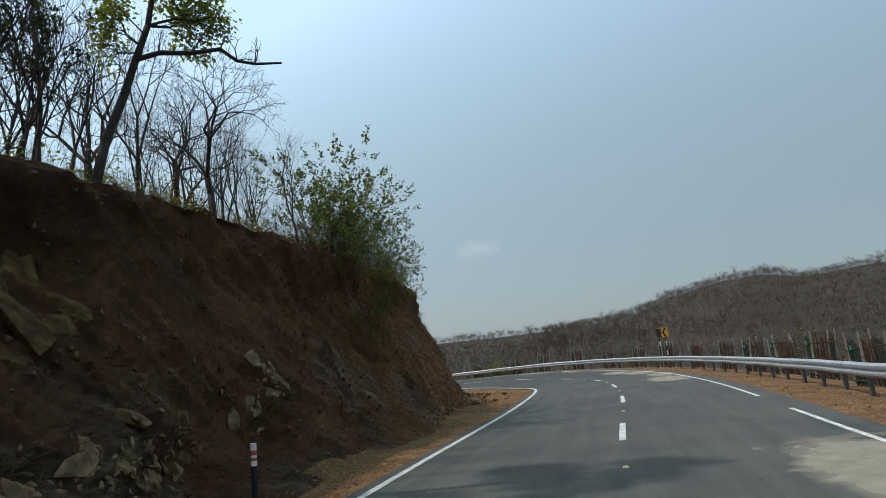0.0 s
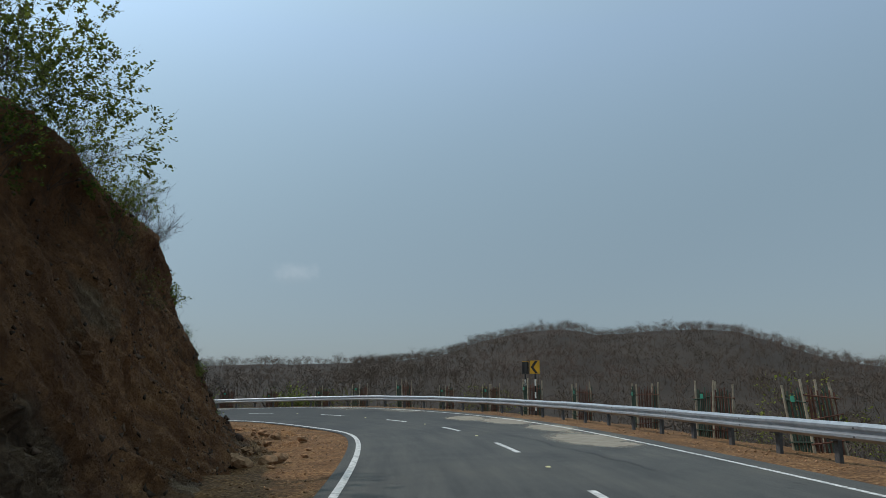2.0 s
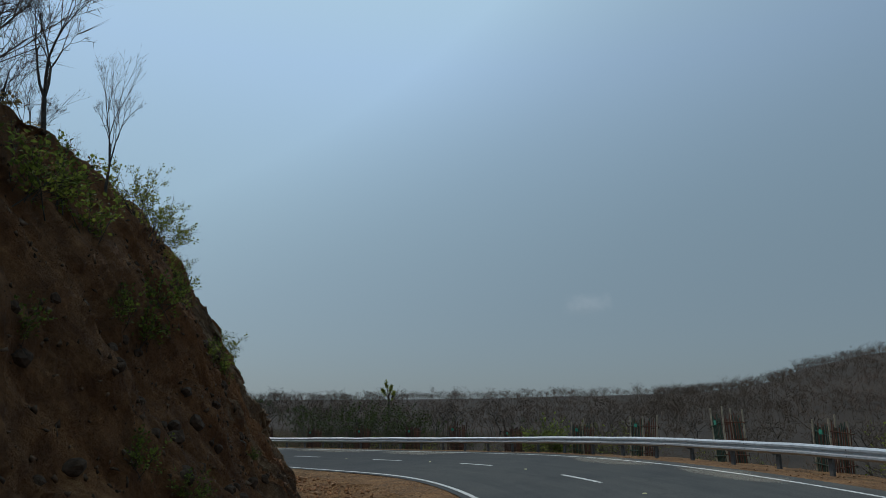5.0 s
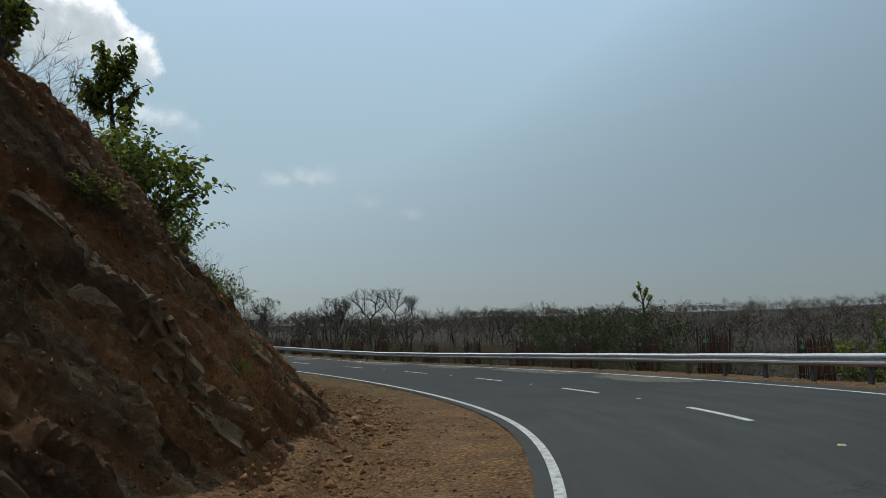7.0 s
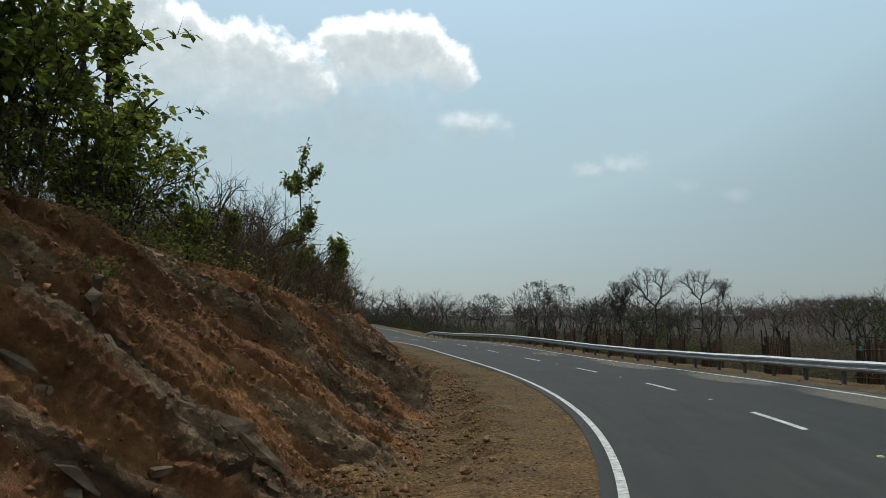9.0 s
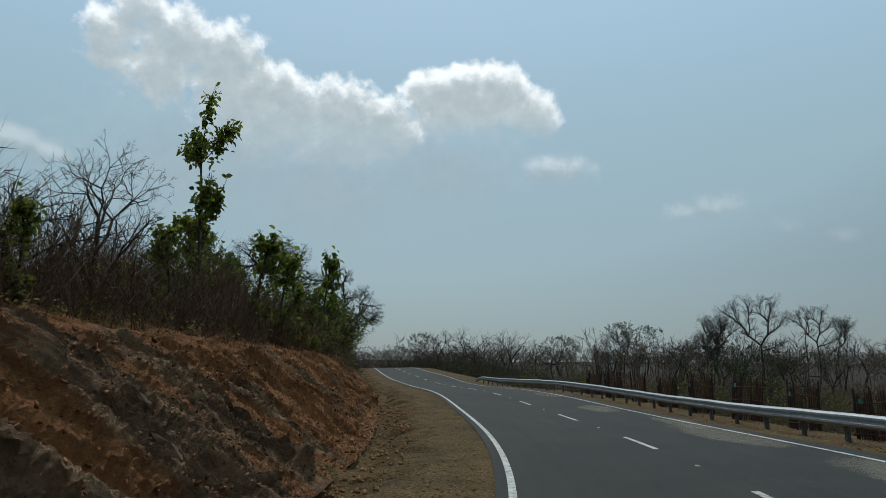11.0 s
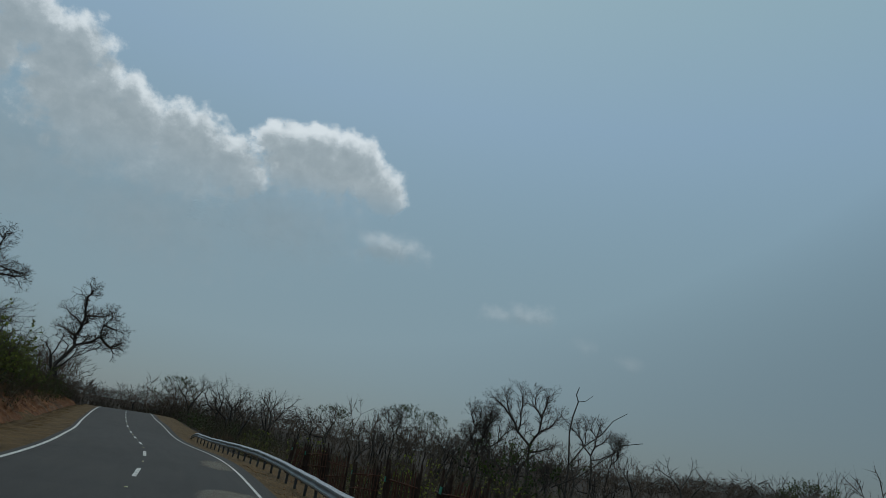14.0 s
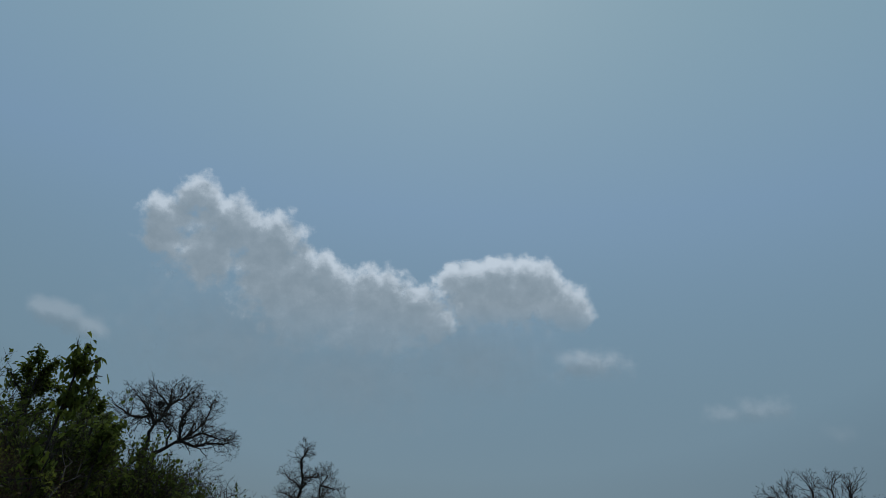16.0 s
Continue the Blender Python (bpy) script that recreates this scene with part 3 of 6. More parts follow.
def barrier():
    root = tagged(new("guardrail"), "galvanised steel W-beam crash barrier on short dark posts", "guardrail")
    starts = np.arange(-22, 150, 4.0)
    for k, s0 in enumerate(starts):
        s = np.linspace(s0, s0 + 4.12, 9)
        jog = 0.006 * (k % 2)
        v = []
        for x in s:
            for h, d in W_PROFILE:
                h = h * 1.1
                base = on_road(x, rail_off(x) - 0.12 - d - jog)
                wob = 0.006 * math.sin(x * 0.9) + 0.004 * math.sin(x * 2.3 + 1)
                v.append(base + np.array((0, 0, float(rail_level(x)) + h + wob - 0.02)))
        n = len(W_PROFILE)
        back = [p + (on_road(s[i // n], 0.004) - on_road(s[i // n], 0.0)) for i, p in enumerate(v)]
        f = grid_faces(9, n)
        m = len(v)
        f += [tuple(m + i for i in q[::-1]) for q in f]
        for i in range(8):
            for j in (0, n - 1):
                a, b = i * n + j, (i + 1) * n + j
                f.append((a, b, b + m, a + m))
        beam = solid("beam", v + back, f, STEEL, root)
        for h in (-0.08, 0.08):
            bv, bf = [], []
            up = np.array((0, 0, float(rail_level(s0 + 0.12)) + h - 0.02))
            tube(bv, bf, on_road(s0 + 0.12, rail_off(s0) - 0.19) + up, on_road(s0 + 0.12, rail_off(s0) - 0.222) + up, 0.022, 0.014, 6)
            solid("bolt", bv, bf, POST_STEEL, beam)
    for s in np.arange(-21.0, 149, 2.0):
        top = float(rail_level(s)) + 0.15
        base = right_place(s, float(rail_off(s)) + 0.03)
        v, f = [], []
        lean = random.uniform(-2.5, 2.5)
        m = Matrix.Translation(base - Vector((0, 0, 0.3))) @ pose(0, 0, 0, lean, random.uniform(-2, 2), road_yaw(s))
        for x, y, sx, sy in ((0, 0, 0.012, 0.15), (0.035, -0.075, 0.075, 0.01), (0.035, 0.075, 0.075, 0.01)):
            box(v, f, m @ Matrix.Translation((x, y, 0)), sx, sy, top + 0.3)
        box(v, f, m @ Matrix.Translation((-0.07, 0, top - 0.02)), 0.13, 0.13, 0.30)
        solid("post", v, f, POST_STEEL, root)


barrier()

# ---------------------------------------------------------------- plants
def sliver(v, f, a, b, w, rng):
    a, b = Vector(a), Vector(b)
    side = (b - a).cross(Vector((rng.uniform(-1, 1), rng.uniform(-1, 1), rng.uniform(-1, 1))))
    if side.length < 1e-6:
        return
    side = side.normalized() * (w / 2)
    n = len(v)
    v += [a - side, a + side, b]
    f.append((n, n + 1, n + 2))


def limb(rng, p, d, length, r, depth, c, v, f, tips):
    n = c["segments"] if depth > 1 else 3 if c["depth"] > 2 else 2 if depth else 1
    pts = [(p.copy(), r)]
    for i in range(n):
        d = (d + Vector((rng.gauss(0, 1), rng.gauss(0, 1), rng.gauss(0, 1))) * c["wobble"] + Vector((0, 0, c["up"]))).normalized()
        q = p + d * (length / n)
        r2 = r * (1 - 0.4 * (i + 1) / n)
        tube(v, f, p, q, r * (1 - 0.4 * i / n), r2, (6 if c["depth"] > 2 else 4) if depth >= c["depth"] else 4 if depth > 1 and c["depth"] > 3 else 3)
        p = q
        pts.append((p.copy(), r2))
    if depth <= 0:
        tips.append((p, d))
        return
    kids = rng.randint(*c["kids"])
    for k in range(kids):
        at = rng.uniform(c["low"] if depth == c["depth"] else 0.35, 1.0) if k else 1.0
        x = at * n
        i = min(int(x), n - 1)
        q = pts[i][0].lerp(pts[i + 1][0], x - i)
        axis = d.orthogonal().normalized()
        axis.rotate(Matrix.Rotation(rng.uniform(0, 2 * math.pi), 3, d))
        e = d.copy()
        e.rotate(Matrix.Rotation(radians(rng.uniform(*c["angle"])) * (0.5 if k == 0 else 1), 3, axis))
        limb(rng, q, e, length * rng.uniform(*c["shrink"]), pts[min(i + 1, n)][1] * rng.uniform(0.58, 0.8), depth - 1, c, v, f, tips)


SLIM = dict(segments=5, depth=3, wobble=0.07, up=0.07, kids=(4, 6), low=0.3, angle=(18, 42), shrink=(0.4, 0.6))
SHRUB = dict(segments=3, depth=2, wobble=0.16, up=0.06, kids=(3, 5), low=0.25, angle=(18, 48), shrink=(0.5, 0.75))


def fork(rng, p, d, length, r, level, c, v, f, tips):
    """A limb that splits in two or three again and again, its twigs filling a rounded crown."""
    n = 3 if level == c["levels"] else 2 if level > 1 else 1
    for i in range(n):
        d = (d + Vector((rng.gauss(0, 1), rng.gauss(0, 1), rng.gauss(0, 0.6))) * c["wobble"] + Vector((0, 0, c["up"]))).normalized()
        q = p + d * (length / n)
        r2 = r * (1 - 0.22 / n)
        tube(v, f, p, q, r, r2, 6 if level == c["levels"] and c["levels"] > 5 else 4 if level > 3 else 3)
        p, r = q, r2
        if level < c["levels"] - 1 and rng.random() < c["side"]:
            e = (d + Vector((rng.gauss(0, 0.8), rng.gauss(0, 0.8), rng.gauss(0.1, 0.6)))).normalized()
            tips.append((p + e * length * 0.5, e))
            tube(v, f, p, p + e * length * 0.5, r * 0.4, r * 0.2, 3)
    if level == 0:
        tips.append((p, d))
        return
    kids = 3 if rng.random() < c["three"] else 2
    turn = rng.uniform(0, 2 * math.pi)
    for k in range(kids):
        axis = d.orthogonal().normalized()
        axis.rotate(Matrix.Rotation(turn + 2 * math.pi * k / kids + rng.uniform(-0.5, 0.5), 3, d))
        e = d.copy()
        e.rotate(Matrix.Rotation(radians(rng.uniform(*c["angle"])), 3, axis))
        fork(rng, p, e, length * rng.uniform(*c["shrink"]), r * (c.get("taper", 0.79) if kids == 2 else c.get("taper", 0.79) - 0.11) * rng.uniform(0.88, 1.1), level - 1, c, v, f, tips)


FAN = dict(fork=True, depth=4, levels=8, wobble=0.10, up=0.05, side=0.15, three=0.15, angle=(13, 31), shrink=(0.72, 0.88))
ROUND = dict(fork=True, depth=4, levels=5, wobble=0.12, up=0.03, side=0.5, three=0.5, angle=(20, 44), shrink=(0.66, 0.86))
GNARLED = dict(fork=True, depth=4, levels=6, wobble=0.20, up=0.03, side=0.5, three=0.45, angle=(24, 52), shrink=(0.64, 0.84))
WAND = dict(fork=True, depth=4, levels=4, wobble=0.09, up=0.10, side=0.6, three=0.3, angle=(10, 26), shrink=(0.66, 0.9))


def leaf(v, f, p, d, size, rng, broad=False):
    """One leaf, folded a little along its middle; a broad one is rounded and hangs."""
    d = (d + Vector((rng.gauss(0, 0.7), rng.gauss(0, 0.7), rng.gauss(-0.25, 0.6)))).normalized()
    side = d.cross(Vector((rng.gauss(0, 0.4), rng.gauss(0, 0.4), 1))).normalized()
    up = side.cross(d) * (size * 0.12)
    n = len(v)
    if broad:
        d = (d + Vector((0, 0, -0.5))).normalized()
        v += [p, p + d * size * 0.25 + side * size * 0.33 + up, p + d * size * 0.7 + side * size * 0.34 + up, p + d * size - up, p + d * size * 0.7 - side * size * 0.34 + up, p + d * size * 0.25 - side * size * 0.33 + up]
        f += [(n, n + 1, n + 2), (n, n + 2, n + 3), (n, n + 3, n + 4), (n, n + 4, n + 5)]
        return
    v += [p, p + d * size * 0.5 + side * size * 0.36 + up, p + d * size, p + d * size * 0.5 - side * size * 0.36 + up]
    f += [(n, n + 1, n + 2), (n, n + 2, n + 3)]


def plant(name, label, category, seed, conf, height, stems=1, trunk_r=0.06, twigs=5, twig_len=0.35, leaves=0, leaf_size=0.12, leaf_mat=None, spread=0.15, along=False, twig_wide=0.012, broad=False):
    """A tree or shrub with its foot at the origin: an Empty with trunk and crown."""
    rng = random.Random(seed)
    root = tagged(new(name), label, category)
    v, f, tips, cuts = [], [], [], []
    total = sum(0.64 ** k for k in range(conf["depth"] + 1)) * 0.8
    for k in range(stems):
        d = Vector((rng.gauss(0, spread), rng.gauss(0, spread), 1)).normalized()
        foot = Vector((rng.gauss(0, 0.1), rng.gauss(0, 0.1), -0.25)) if stems > 1 else Vector((0, 0, -0.25))
        v0, f0 = len(v), len(f)
        if "fork" in conf:
            fork(rng, foot, d, height * 0.26, trunk_r, conf["levels"], conf, v, f, tips)
        else:
            limb(rng, foot, d, height / total * rng.uniform(0.8, 1.1), trunk_r * rng.uniform(0.7, 1.1), conf["depth"], conf, v, f, tips)
        cuts.append((v0, len(v), f0, len(f)))
    top = max(x.z for x in v)
    k = height / top
    v = [x * k for x in v]
    tips = [(p * k, d) for p, d in tips]
    if stems == 1:                                   # the crown's top stands over the foot
        high = max(v, key=lambda x: x.z)
        drift = Vector((high.x, high.y, 0)) / high.z
        v = [x - drift * max(x.z, 0) for x in v]
        tips = [(p - drift * max(p.z, 0), d) for p, d in tips]
        solid("trunk", v, f, BARK, root, smooth=True)
    else:
        for n, (v0, v1, f0, f1) in enumerate(cuts):
            solid("stem", v[v0:v1], [tuple(i - v0 for i in q) for q in f[f0:f1]], BARK, root, smooth=True)
    v, f = [], []
    for p, d in tips:
        for _ in range(twigs):
            e = (d + Vector((rng.gauss(0, 0.5), rng.gauss(0, 0.5), rng.gauss(0.1, 0.45)))).normalized()
            start = p - d * rng.uniform(0, twig_len)
            sliver(v, f, start, start + e * twig_len * rng.uniform(0.5, 1.3), twig_wide, rng)
    crown = solid("crown", v, f, TWIG, root)
    if leaves:
        v, f = [], []
        for p, d in tips:
            for _ in range(rng.randint(leaves // 2, leaves)):
                q = p + Vector((rng.gauss(0, 1), rng.gauss(0, 1), rng.gauss(0, 1))) * leaf_size * 0.45 - d * rng.uniform(0, leaf_size * (3.5 if along else 1.5))
                leaf(v, f, q, d, leaf_size * rng.uniform(0.6, 1.25), rng, broad)
        solid("leaves", v, f, leaf_mat or LEAF, root)
    return root


def placed(at, yaw=0.0, scale=1.0, lean=(0, 0), tall=1.0):
    return Matrix.Translation(at) @ pose(0, 0, 0, lean[0], lean[1], yaw) @ Matrix.Diagonal((scale, scale, scale * tall, 1))


def put(ob, m):
    ob.matrix_basis = m
    return ob


def row(template, places):
    """The template at the first place, copies at the others; places are matrices."""
    made = [copy_thing(template, m) for m in places[1:]]
    return [put(template, places[0])] + made


def sown(n, s0, s1, o0, o1, seed, size=(0.8, 1.25), left=True, power=1.0):
    rng = random.Random(seed)
    out = []
    for _ in range(n):
        s, o = rng.uniform(s0, s1), o0 + (o1 - o0) * rng.random() ** power
        at = bank_place(s, o) if left else right_place(s, o)
        out.append(placed(at, rng.uniform(0, 360), rng.uniform(*size), (rng.gauss(0, 4), rng.gauss(0, 4)), rng.uniform(0.9, 1.15)))
    return out


def bare(seed, height, label="leafless grey-brown forest tree with fine forked twigs", conf=ROUND, thick=1.0, twigs=2, **more):
    return plant("bare_tree", label, "tree", seed, conf, height, trunk_r=height * 0.019 * thick, twigs=twigs, twig_len=height * 0.04, twig_wide=height * 0.0022 * thick, **more)


def at_xy(x, y):
    return Vector((x, y, ground_height(np.array([x]), np.array([y]))[0]))


def tall_at(x, y, z, size, yaw=0.0, wide=1.0):
    """A plant of that size, grown so that it stands at x, y and its top reaches z."""
    s, off = nearest(np.array([x]), np.array([y]))
    at = bank_place(float(s[0]), -float(off[0])) if off[0] < 0 and s[0] < 195 else at_xy(x, y)
    at = Vector((x, y, at.z))
    k = (z - at.z) / size
    return placed(at, yaw, k * wide, (0, 0), 1 / wide)


def top(s, d):
    """A place on the cutting's top, d metres behind its edge."""
    return bank_place(s, float(np.interp(s, CUT_S, CUT_FOOT) + np.interp(s, CUT_S, CUT_RUN)) + d)


# trees on top of the cutting, one by one
row(bare(11, 6.0, "crooked leafless tree standing on the cutting's edge", GNARLED), [placed(top(0.6, 0.15), 40, 0.72), placed(top(-6.0, 2.4), 150, 0.9), placed(top(3.0, 3.0), 200, 0.7), placed(top(-1.0, 2.6), 280, 0.75)])
row(bare(12, 3.4, "slim leafless sapling above the earth cutting", dict(WAND, levels=5, angle=(14, 38), wobble=0.13), 0.55), [placed(top(4.6, 0.3), 0, 1.1), placed(top(-1.4, 0.6), 70, 1.3), placed(top(-3.0, 1.2), 220, 1.3), placed(top(2.2, 0.8), 20, 1.1), placed(top(-4.4, 0.4), 120, 1.2), placed(top(7.5, 1.0), 300, 1.0), placed(top(-7.0, 0.6), 250, 1.2)] + [placed(top(-9 + 0.62 * k, 0.3 + (k * 0.77) % 2.6), k * 67, 0.8 + (k * 0.37) % 0.5) for k in range(24)])
row(plant("bare_shrub", "leafless shrub with fine upright twigs on the edge", "shrub", 16, SHRUB, 3.0, 5, 0.026, 7, 0.5, spread=0.2), [placed(bank_place(32.0, 12.0), 0, 1.05), placed(bank_place(30.0, 12.6), 90, 0.8), placed(bank_place(34.5, 12.9), 200, 0.8), placed(top(54.0, 0.6), 10, 0.7), placed(top(56.0, 0.8), 170, 0.8), placed(top(51.5, 0.6), 260, 0.7), placed(top(15.5, 0.5), 100, 0.6), placed(top(17.5, 0.8), 180, 0.6), placed(top(12.2, 1.2), 20, 0.8)])
row(bare(13, 5.5, "tall thin leafless tree on the cutting", dict(WAND, levels=6, side=0.3)), [placed(bank_place(36.4, 12.1), 20, 0.38, (0, 0), 1.5), placed(bank_place(35.0, 12.7), 90, 0.62, (0, 0), 1.2), placed(bank_place(33.6, 12.8), 160, 0.7), placed(bank_place(32.4, 13.2), 240, 0.75), placed(bank_place(34.0, 13.8), 300, 0.7), placed(bank_place(38.5, 14.5), 300, 0.5)])


def leaning_tree():
    """A dark leaning trunk with one long crooked bare limb and tufts of bright leaves."""
    rng = random.Random(210)
    root = tagged(new("leafy_tree"), "dark leaning tree with bright green tufts and a long crooked limb", "tree")
    v, f, tips = [], [], []
    trunk = [Vector(p) for p in ((0, 0, -0.3), (0.22, 0.05, 0.8), (0.55, 0.1, 1.7), (0.78, 0.1, 2.4), (1.0, 0.15, 3.1), (1.15, 0.1, 3.9), (1.1, 0.0, 4.8), (1.3, 0.1, 5.6))]
    for k, (p, q) in enumerate(zip(trunk, trunk[1:])):
        tube(v, f, p, q, 0.098 - 0.010 * k, 0.098 - 0.010 * (k + 1), 8)
    arm = [trunk[3], Vector((1.3, -0.05, 2.42)), Vector((1.9, -0.1, 2.33)), Vector((2.45, -0.1, 2.36)), Vector((2.75, -0.1, 2.1)), Vector((3.1, -0.15, 1.98)), Vector((3.6, -0.2, 1.93))]
    for k, (p, q) in enumerate(zip(arm, arm[1:])):
        tube(v, f, p, q, 0.055 - 0.006 * k, 0.055 - 0.006 * (k + 1), 6)
        if k:
            for _ in range(2):
                fork(rng, p, Vector((rng.gauss(0.2, 0.4), rng.gauss(0, 0.4), rng.uniform(0.3, 0.9))).normalized(), 0.22, 0.014, 2, dict(GNARLED, levels=3, three=0.2, side=0.2), v, f, [])
    for k in (4, 5, 6, 7):
        for _ in range(3):
            fork(rng, trunk[k], Vector((rng.gauss(0, 0.8), rng.gauss(0, 0.8), rng.uniform(0.0, 0.7))).normalized(), 0.5, 0.035, 3, ROUND, v, f, tips)
    for _ in range(4):
        fork(rng, trunk[3].lerp(trunk[4], rng.random()), Vector((rng.uniform(-1, -0.1), rng.gauss(0, 0.6), rng.uniform(-0.1, 0.5))).normalized(), 0.34, 0.02, 2, ROUND, v, f, tips)
    solid("trunk", v, f, BARK, root, smooth=True)
    v, f = [], []
    for p, d in tips:
        for _ in range(20):
            leaf(v, f, p + Vector((rng.gauss(0, 0.12), rng.gauss(0, 0.12), rng.gauss(0, 0.10))), d, rng.uniform(0.06, 0.12), rng)
    solid("leaves", v, f, LEAF_YELLOW, root, "bright yellow-green leaf tufts")
    return root


put(leaning_tree(), placed(top(-3.4, 0.3), 0, 1.0))
row(plant("leafy_tree", "thin tree with small dark green leaves", "tree", 22, SLIM, 5.0, 1, 0.035, 3, 0.3, 9, 0.10, LEAF_DARK),
    [placed(top(-4.0, 0.8), 0, 0.9), placed(top(-5.2, 0.9), 90, 0.85), placed(top(-3.2, 1.6), 30, 0.8)])
row(plant("bush", "leafy green bush with arching sprays on the cutting's edge", "bush", 23, dict(SHRUB, shrink=(0.55, 0.95), up=0.015), 3.6, 10, 0.016, 2, 0.3, 24, 0.105, LEAF_MID, 0.5, True),
    [placed(top(5.6, 0.2), 0, 1.0), placed(top(7.6, 0.1), 120, 1.0), placed(top(9.6, 0.0), 200, 0.85), placed(top(8.6, 0.1), 250, 0.7), placed(top(6.6, 0.3), 310, 0.8), placed(top(10.6, 0.1), 80, 0.6), placed(top(11.8, 0.1), 20, 0.6), placed(top(14.2, 0.6), 50, 0.75), placed(top(12.8, 0.9), 170, 0.9), placed(top(18.8, 0.3), 290, 0.4), placed(bank_place(9.0, 7.9), 300, 0.5), placed(bank_place(7.0, 7.6), 60, 0.45), placed(bank_place(8.0, 8.3), 130, 0.6), placed(bank_place(10.4, 8.2), 220, 0.55), placed(bank_place(6.2, 8.2), 10, 0.55), placed(bank_place(12.4, 8.5), 90, 0.5), placed(bank_place(14.6, 8.5), 170, 0.4)])
row(plant("bush", "spray of yellow-green leaves on thin stems", "bush", 25, SHRUB, 2.4, 7, 0.02, 6, 0.3, 10, 0.10, LEAF_YELLOW, 0.4, True),
    [placed(top(6.2, 0.0), 0, 0.7), placed(bank_place(38.4, 11.9), 70, 0.6), placed(bank_place(37.6, 12.0), 150, 0.55), placed(bank_place(41.0, 11.6), 200, 0.4), placed(bank_place(39.6, 12.0), 20, 0.5)])
BUSH_SMALL = plant("bush", "small green-leaved bush clinging to the earth face", "bush", 24, SHRUB, 1.3, 5, 0.010, 3, 0.2, 7, 0.11, LEAF, 0.5, True)
row(BUSH_SMALL, [placed(bank_place(s, o), k * 77, z) for k, (s, o, z) in enumerate([(32.3, 11.2, 0.9), (33.6, 11.5, 0.9), (34.6, 11.3, 0.9), (35.4, 10.7, 0.6), (37.2, 11.0, 0.7), (36.2, 10.6, 0.7), (39.8, 11.4, 0.5), (41.0, 10.8, 0.45), (33.6, 9.3, 0.5), (34.6, 9.0, 0.5), (43.0, 9.6, 0.3), (31.0, 10.0, 0.5),
    (44.5, 10.8, 0.6), (47.0, 11.2, 0.6), (52.4, 11.4, 0.6), (57.0, 10.7, 0.6), (59.0, 9.9, 0.35), (66.0, 10.9, 0.5), (55.2, 9.6, 0.3), (62.4, 11.2, 0.7), (27.0, 9.2, 0.5), (23.5, 8.6, 0.5)])])

TEAK = dict(segments=7, depth=2, wobble=0.05, up=0.06, kids=(12, 15), low=0.2, angle=(35, 70), shrink=(0.13, 0.24))
row(plant("leafy_tree", "upright young tree with large drooping green leaves", "tree", 31, dict(TEAK, kids=(17, 20), shrink=(0.15, 0.26), low=0.12), 8.0, 1, 0.09, 1, 0.2, 10, 0.21, LEAF, 0.02, True, broad=True),
    [tall_at(-18.9, 66.3, 12.0, 8.0, 0, 0.85), placed(bank_place(65.6, 15.4), 60, 0.42), placed(bank_place(72.6, 15.2), 130, 0.7), placed(bank_place(60.0, 16.5), 130, 0.7)])
row(plant("leafy_tree", "spreading young tree full of green leaves", "tree", 32, SHRUB, 3.4, 6, 0.035, 2, 0.25, 14, 0.16, LEAF, 0.3, True, broad=True),
    [placed(bank_place(66.4, 14.8), 0, 1.35), placed(bank_place(69.2, 13.8), 260, 0.95), placed(bank_place(64.4, 14.4), 150, 1.2), placed(bank_place(71.6, 13.9), 60, 0.95), placed(bank_place(68.0, 14.4), 260, 1.35), placed(bank_place(101.4, 12.6), 190, 0.4)])
row(plant("leafy_tree", "tall thin-stemmed tree with a narrow leafy crown", "tree", 33, dict(TEAK, low=0.35, shrink=(0.17, 0.30)), 7.2, 1, 0.06, 1, 0.2, 10, 0.21, LEAF, 0.03, True, broad=True),
    [tall_at(-36.1, 77.3, 10.4, 7.2, 40, 0.75), placed(bank_place(98.2, 14.2), 200, 0.62)])
row(plant("leafy_tree", "tall leafy tree rising over the roadside bushes", "tree", 35, dict(TEAK, low=0.3, shrink=(0.16, 0.3)), 9.0, 2, 0.10, 1, 0.2, 13, 0.27, LEAF, 0.05, True, broad=True),
    [tall_at(-82.1, 79.3, 13.9, 9.0, 0, 0.9), tall_at(-77.0, 76.0, 11.6, 9.0, 100, 0.9), tall_at(-88.0, 82.0, 12.4, 9.0, 200, 0.9), tall_at(-93.0, 84.0, 11.5, 9.0, 20, 0.9)])
row(plant("sapling", "small upright sapling with big green leaves", "sapling", 34, TEAK, 2.4, 1, 0.03, 1, 0.15, 6, 0.15, LEAF, 0.06, True, broad=True),
    [placed(bank_place(s, o), k * 61, h / 2.4 * 0.85, (0, 0), 1.18) for k, (s, o, h) in enumerate([(99.3, 12.3, 4.3), (102.0, 11.9, 4.2), (104.5, 11.6, 3.0), (107.0, 11.2, 2.6), (92.0, 13.2, 3.0), (84.0, 12.8, 2.0), (75.5, 13.0, 1.8)])] + [placed(bank_place(118.0, 11.6), 0, 1.6, (0, 0), 1.75), placed(bank_place(122.0, 11.2), 90, 1.4, (0, 0), 1.4), placed(bank_place(126.0, 12.0), 200, 1.6, (0, 0), 1.4)])
row(bare(14, 9.0, "dark crooked leafless tree with dense twigs", dict(GNARLED, levels=6, angle=(22, 48), wobble=0.26, three=0.25, side=0.35), 1.3, 3), [tall_at(-126, 104, 10.5, 9.0, 10), tall_at(-120, 97, 10.0, 9.0, 230), placed(bank_place(92.0, 15.6), 100, 0.40, (0, 0), 1.4), placed(bank_place(128.0, 10.8), 40, 0.5)])
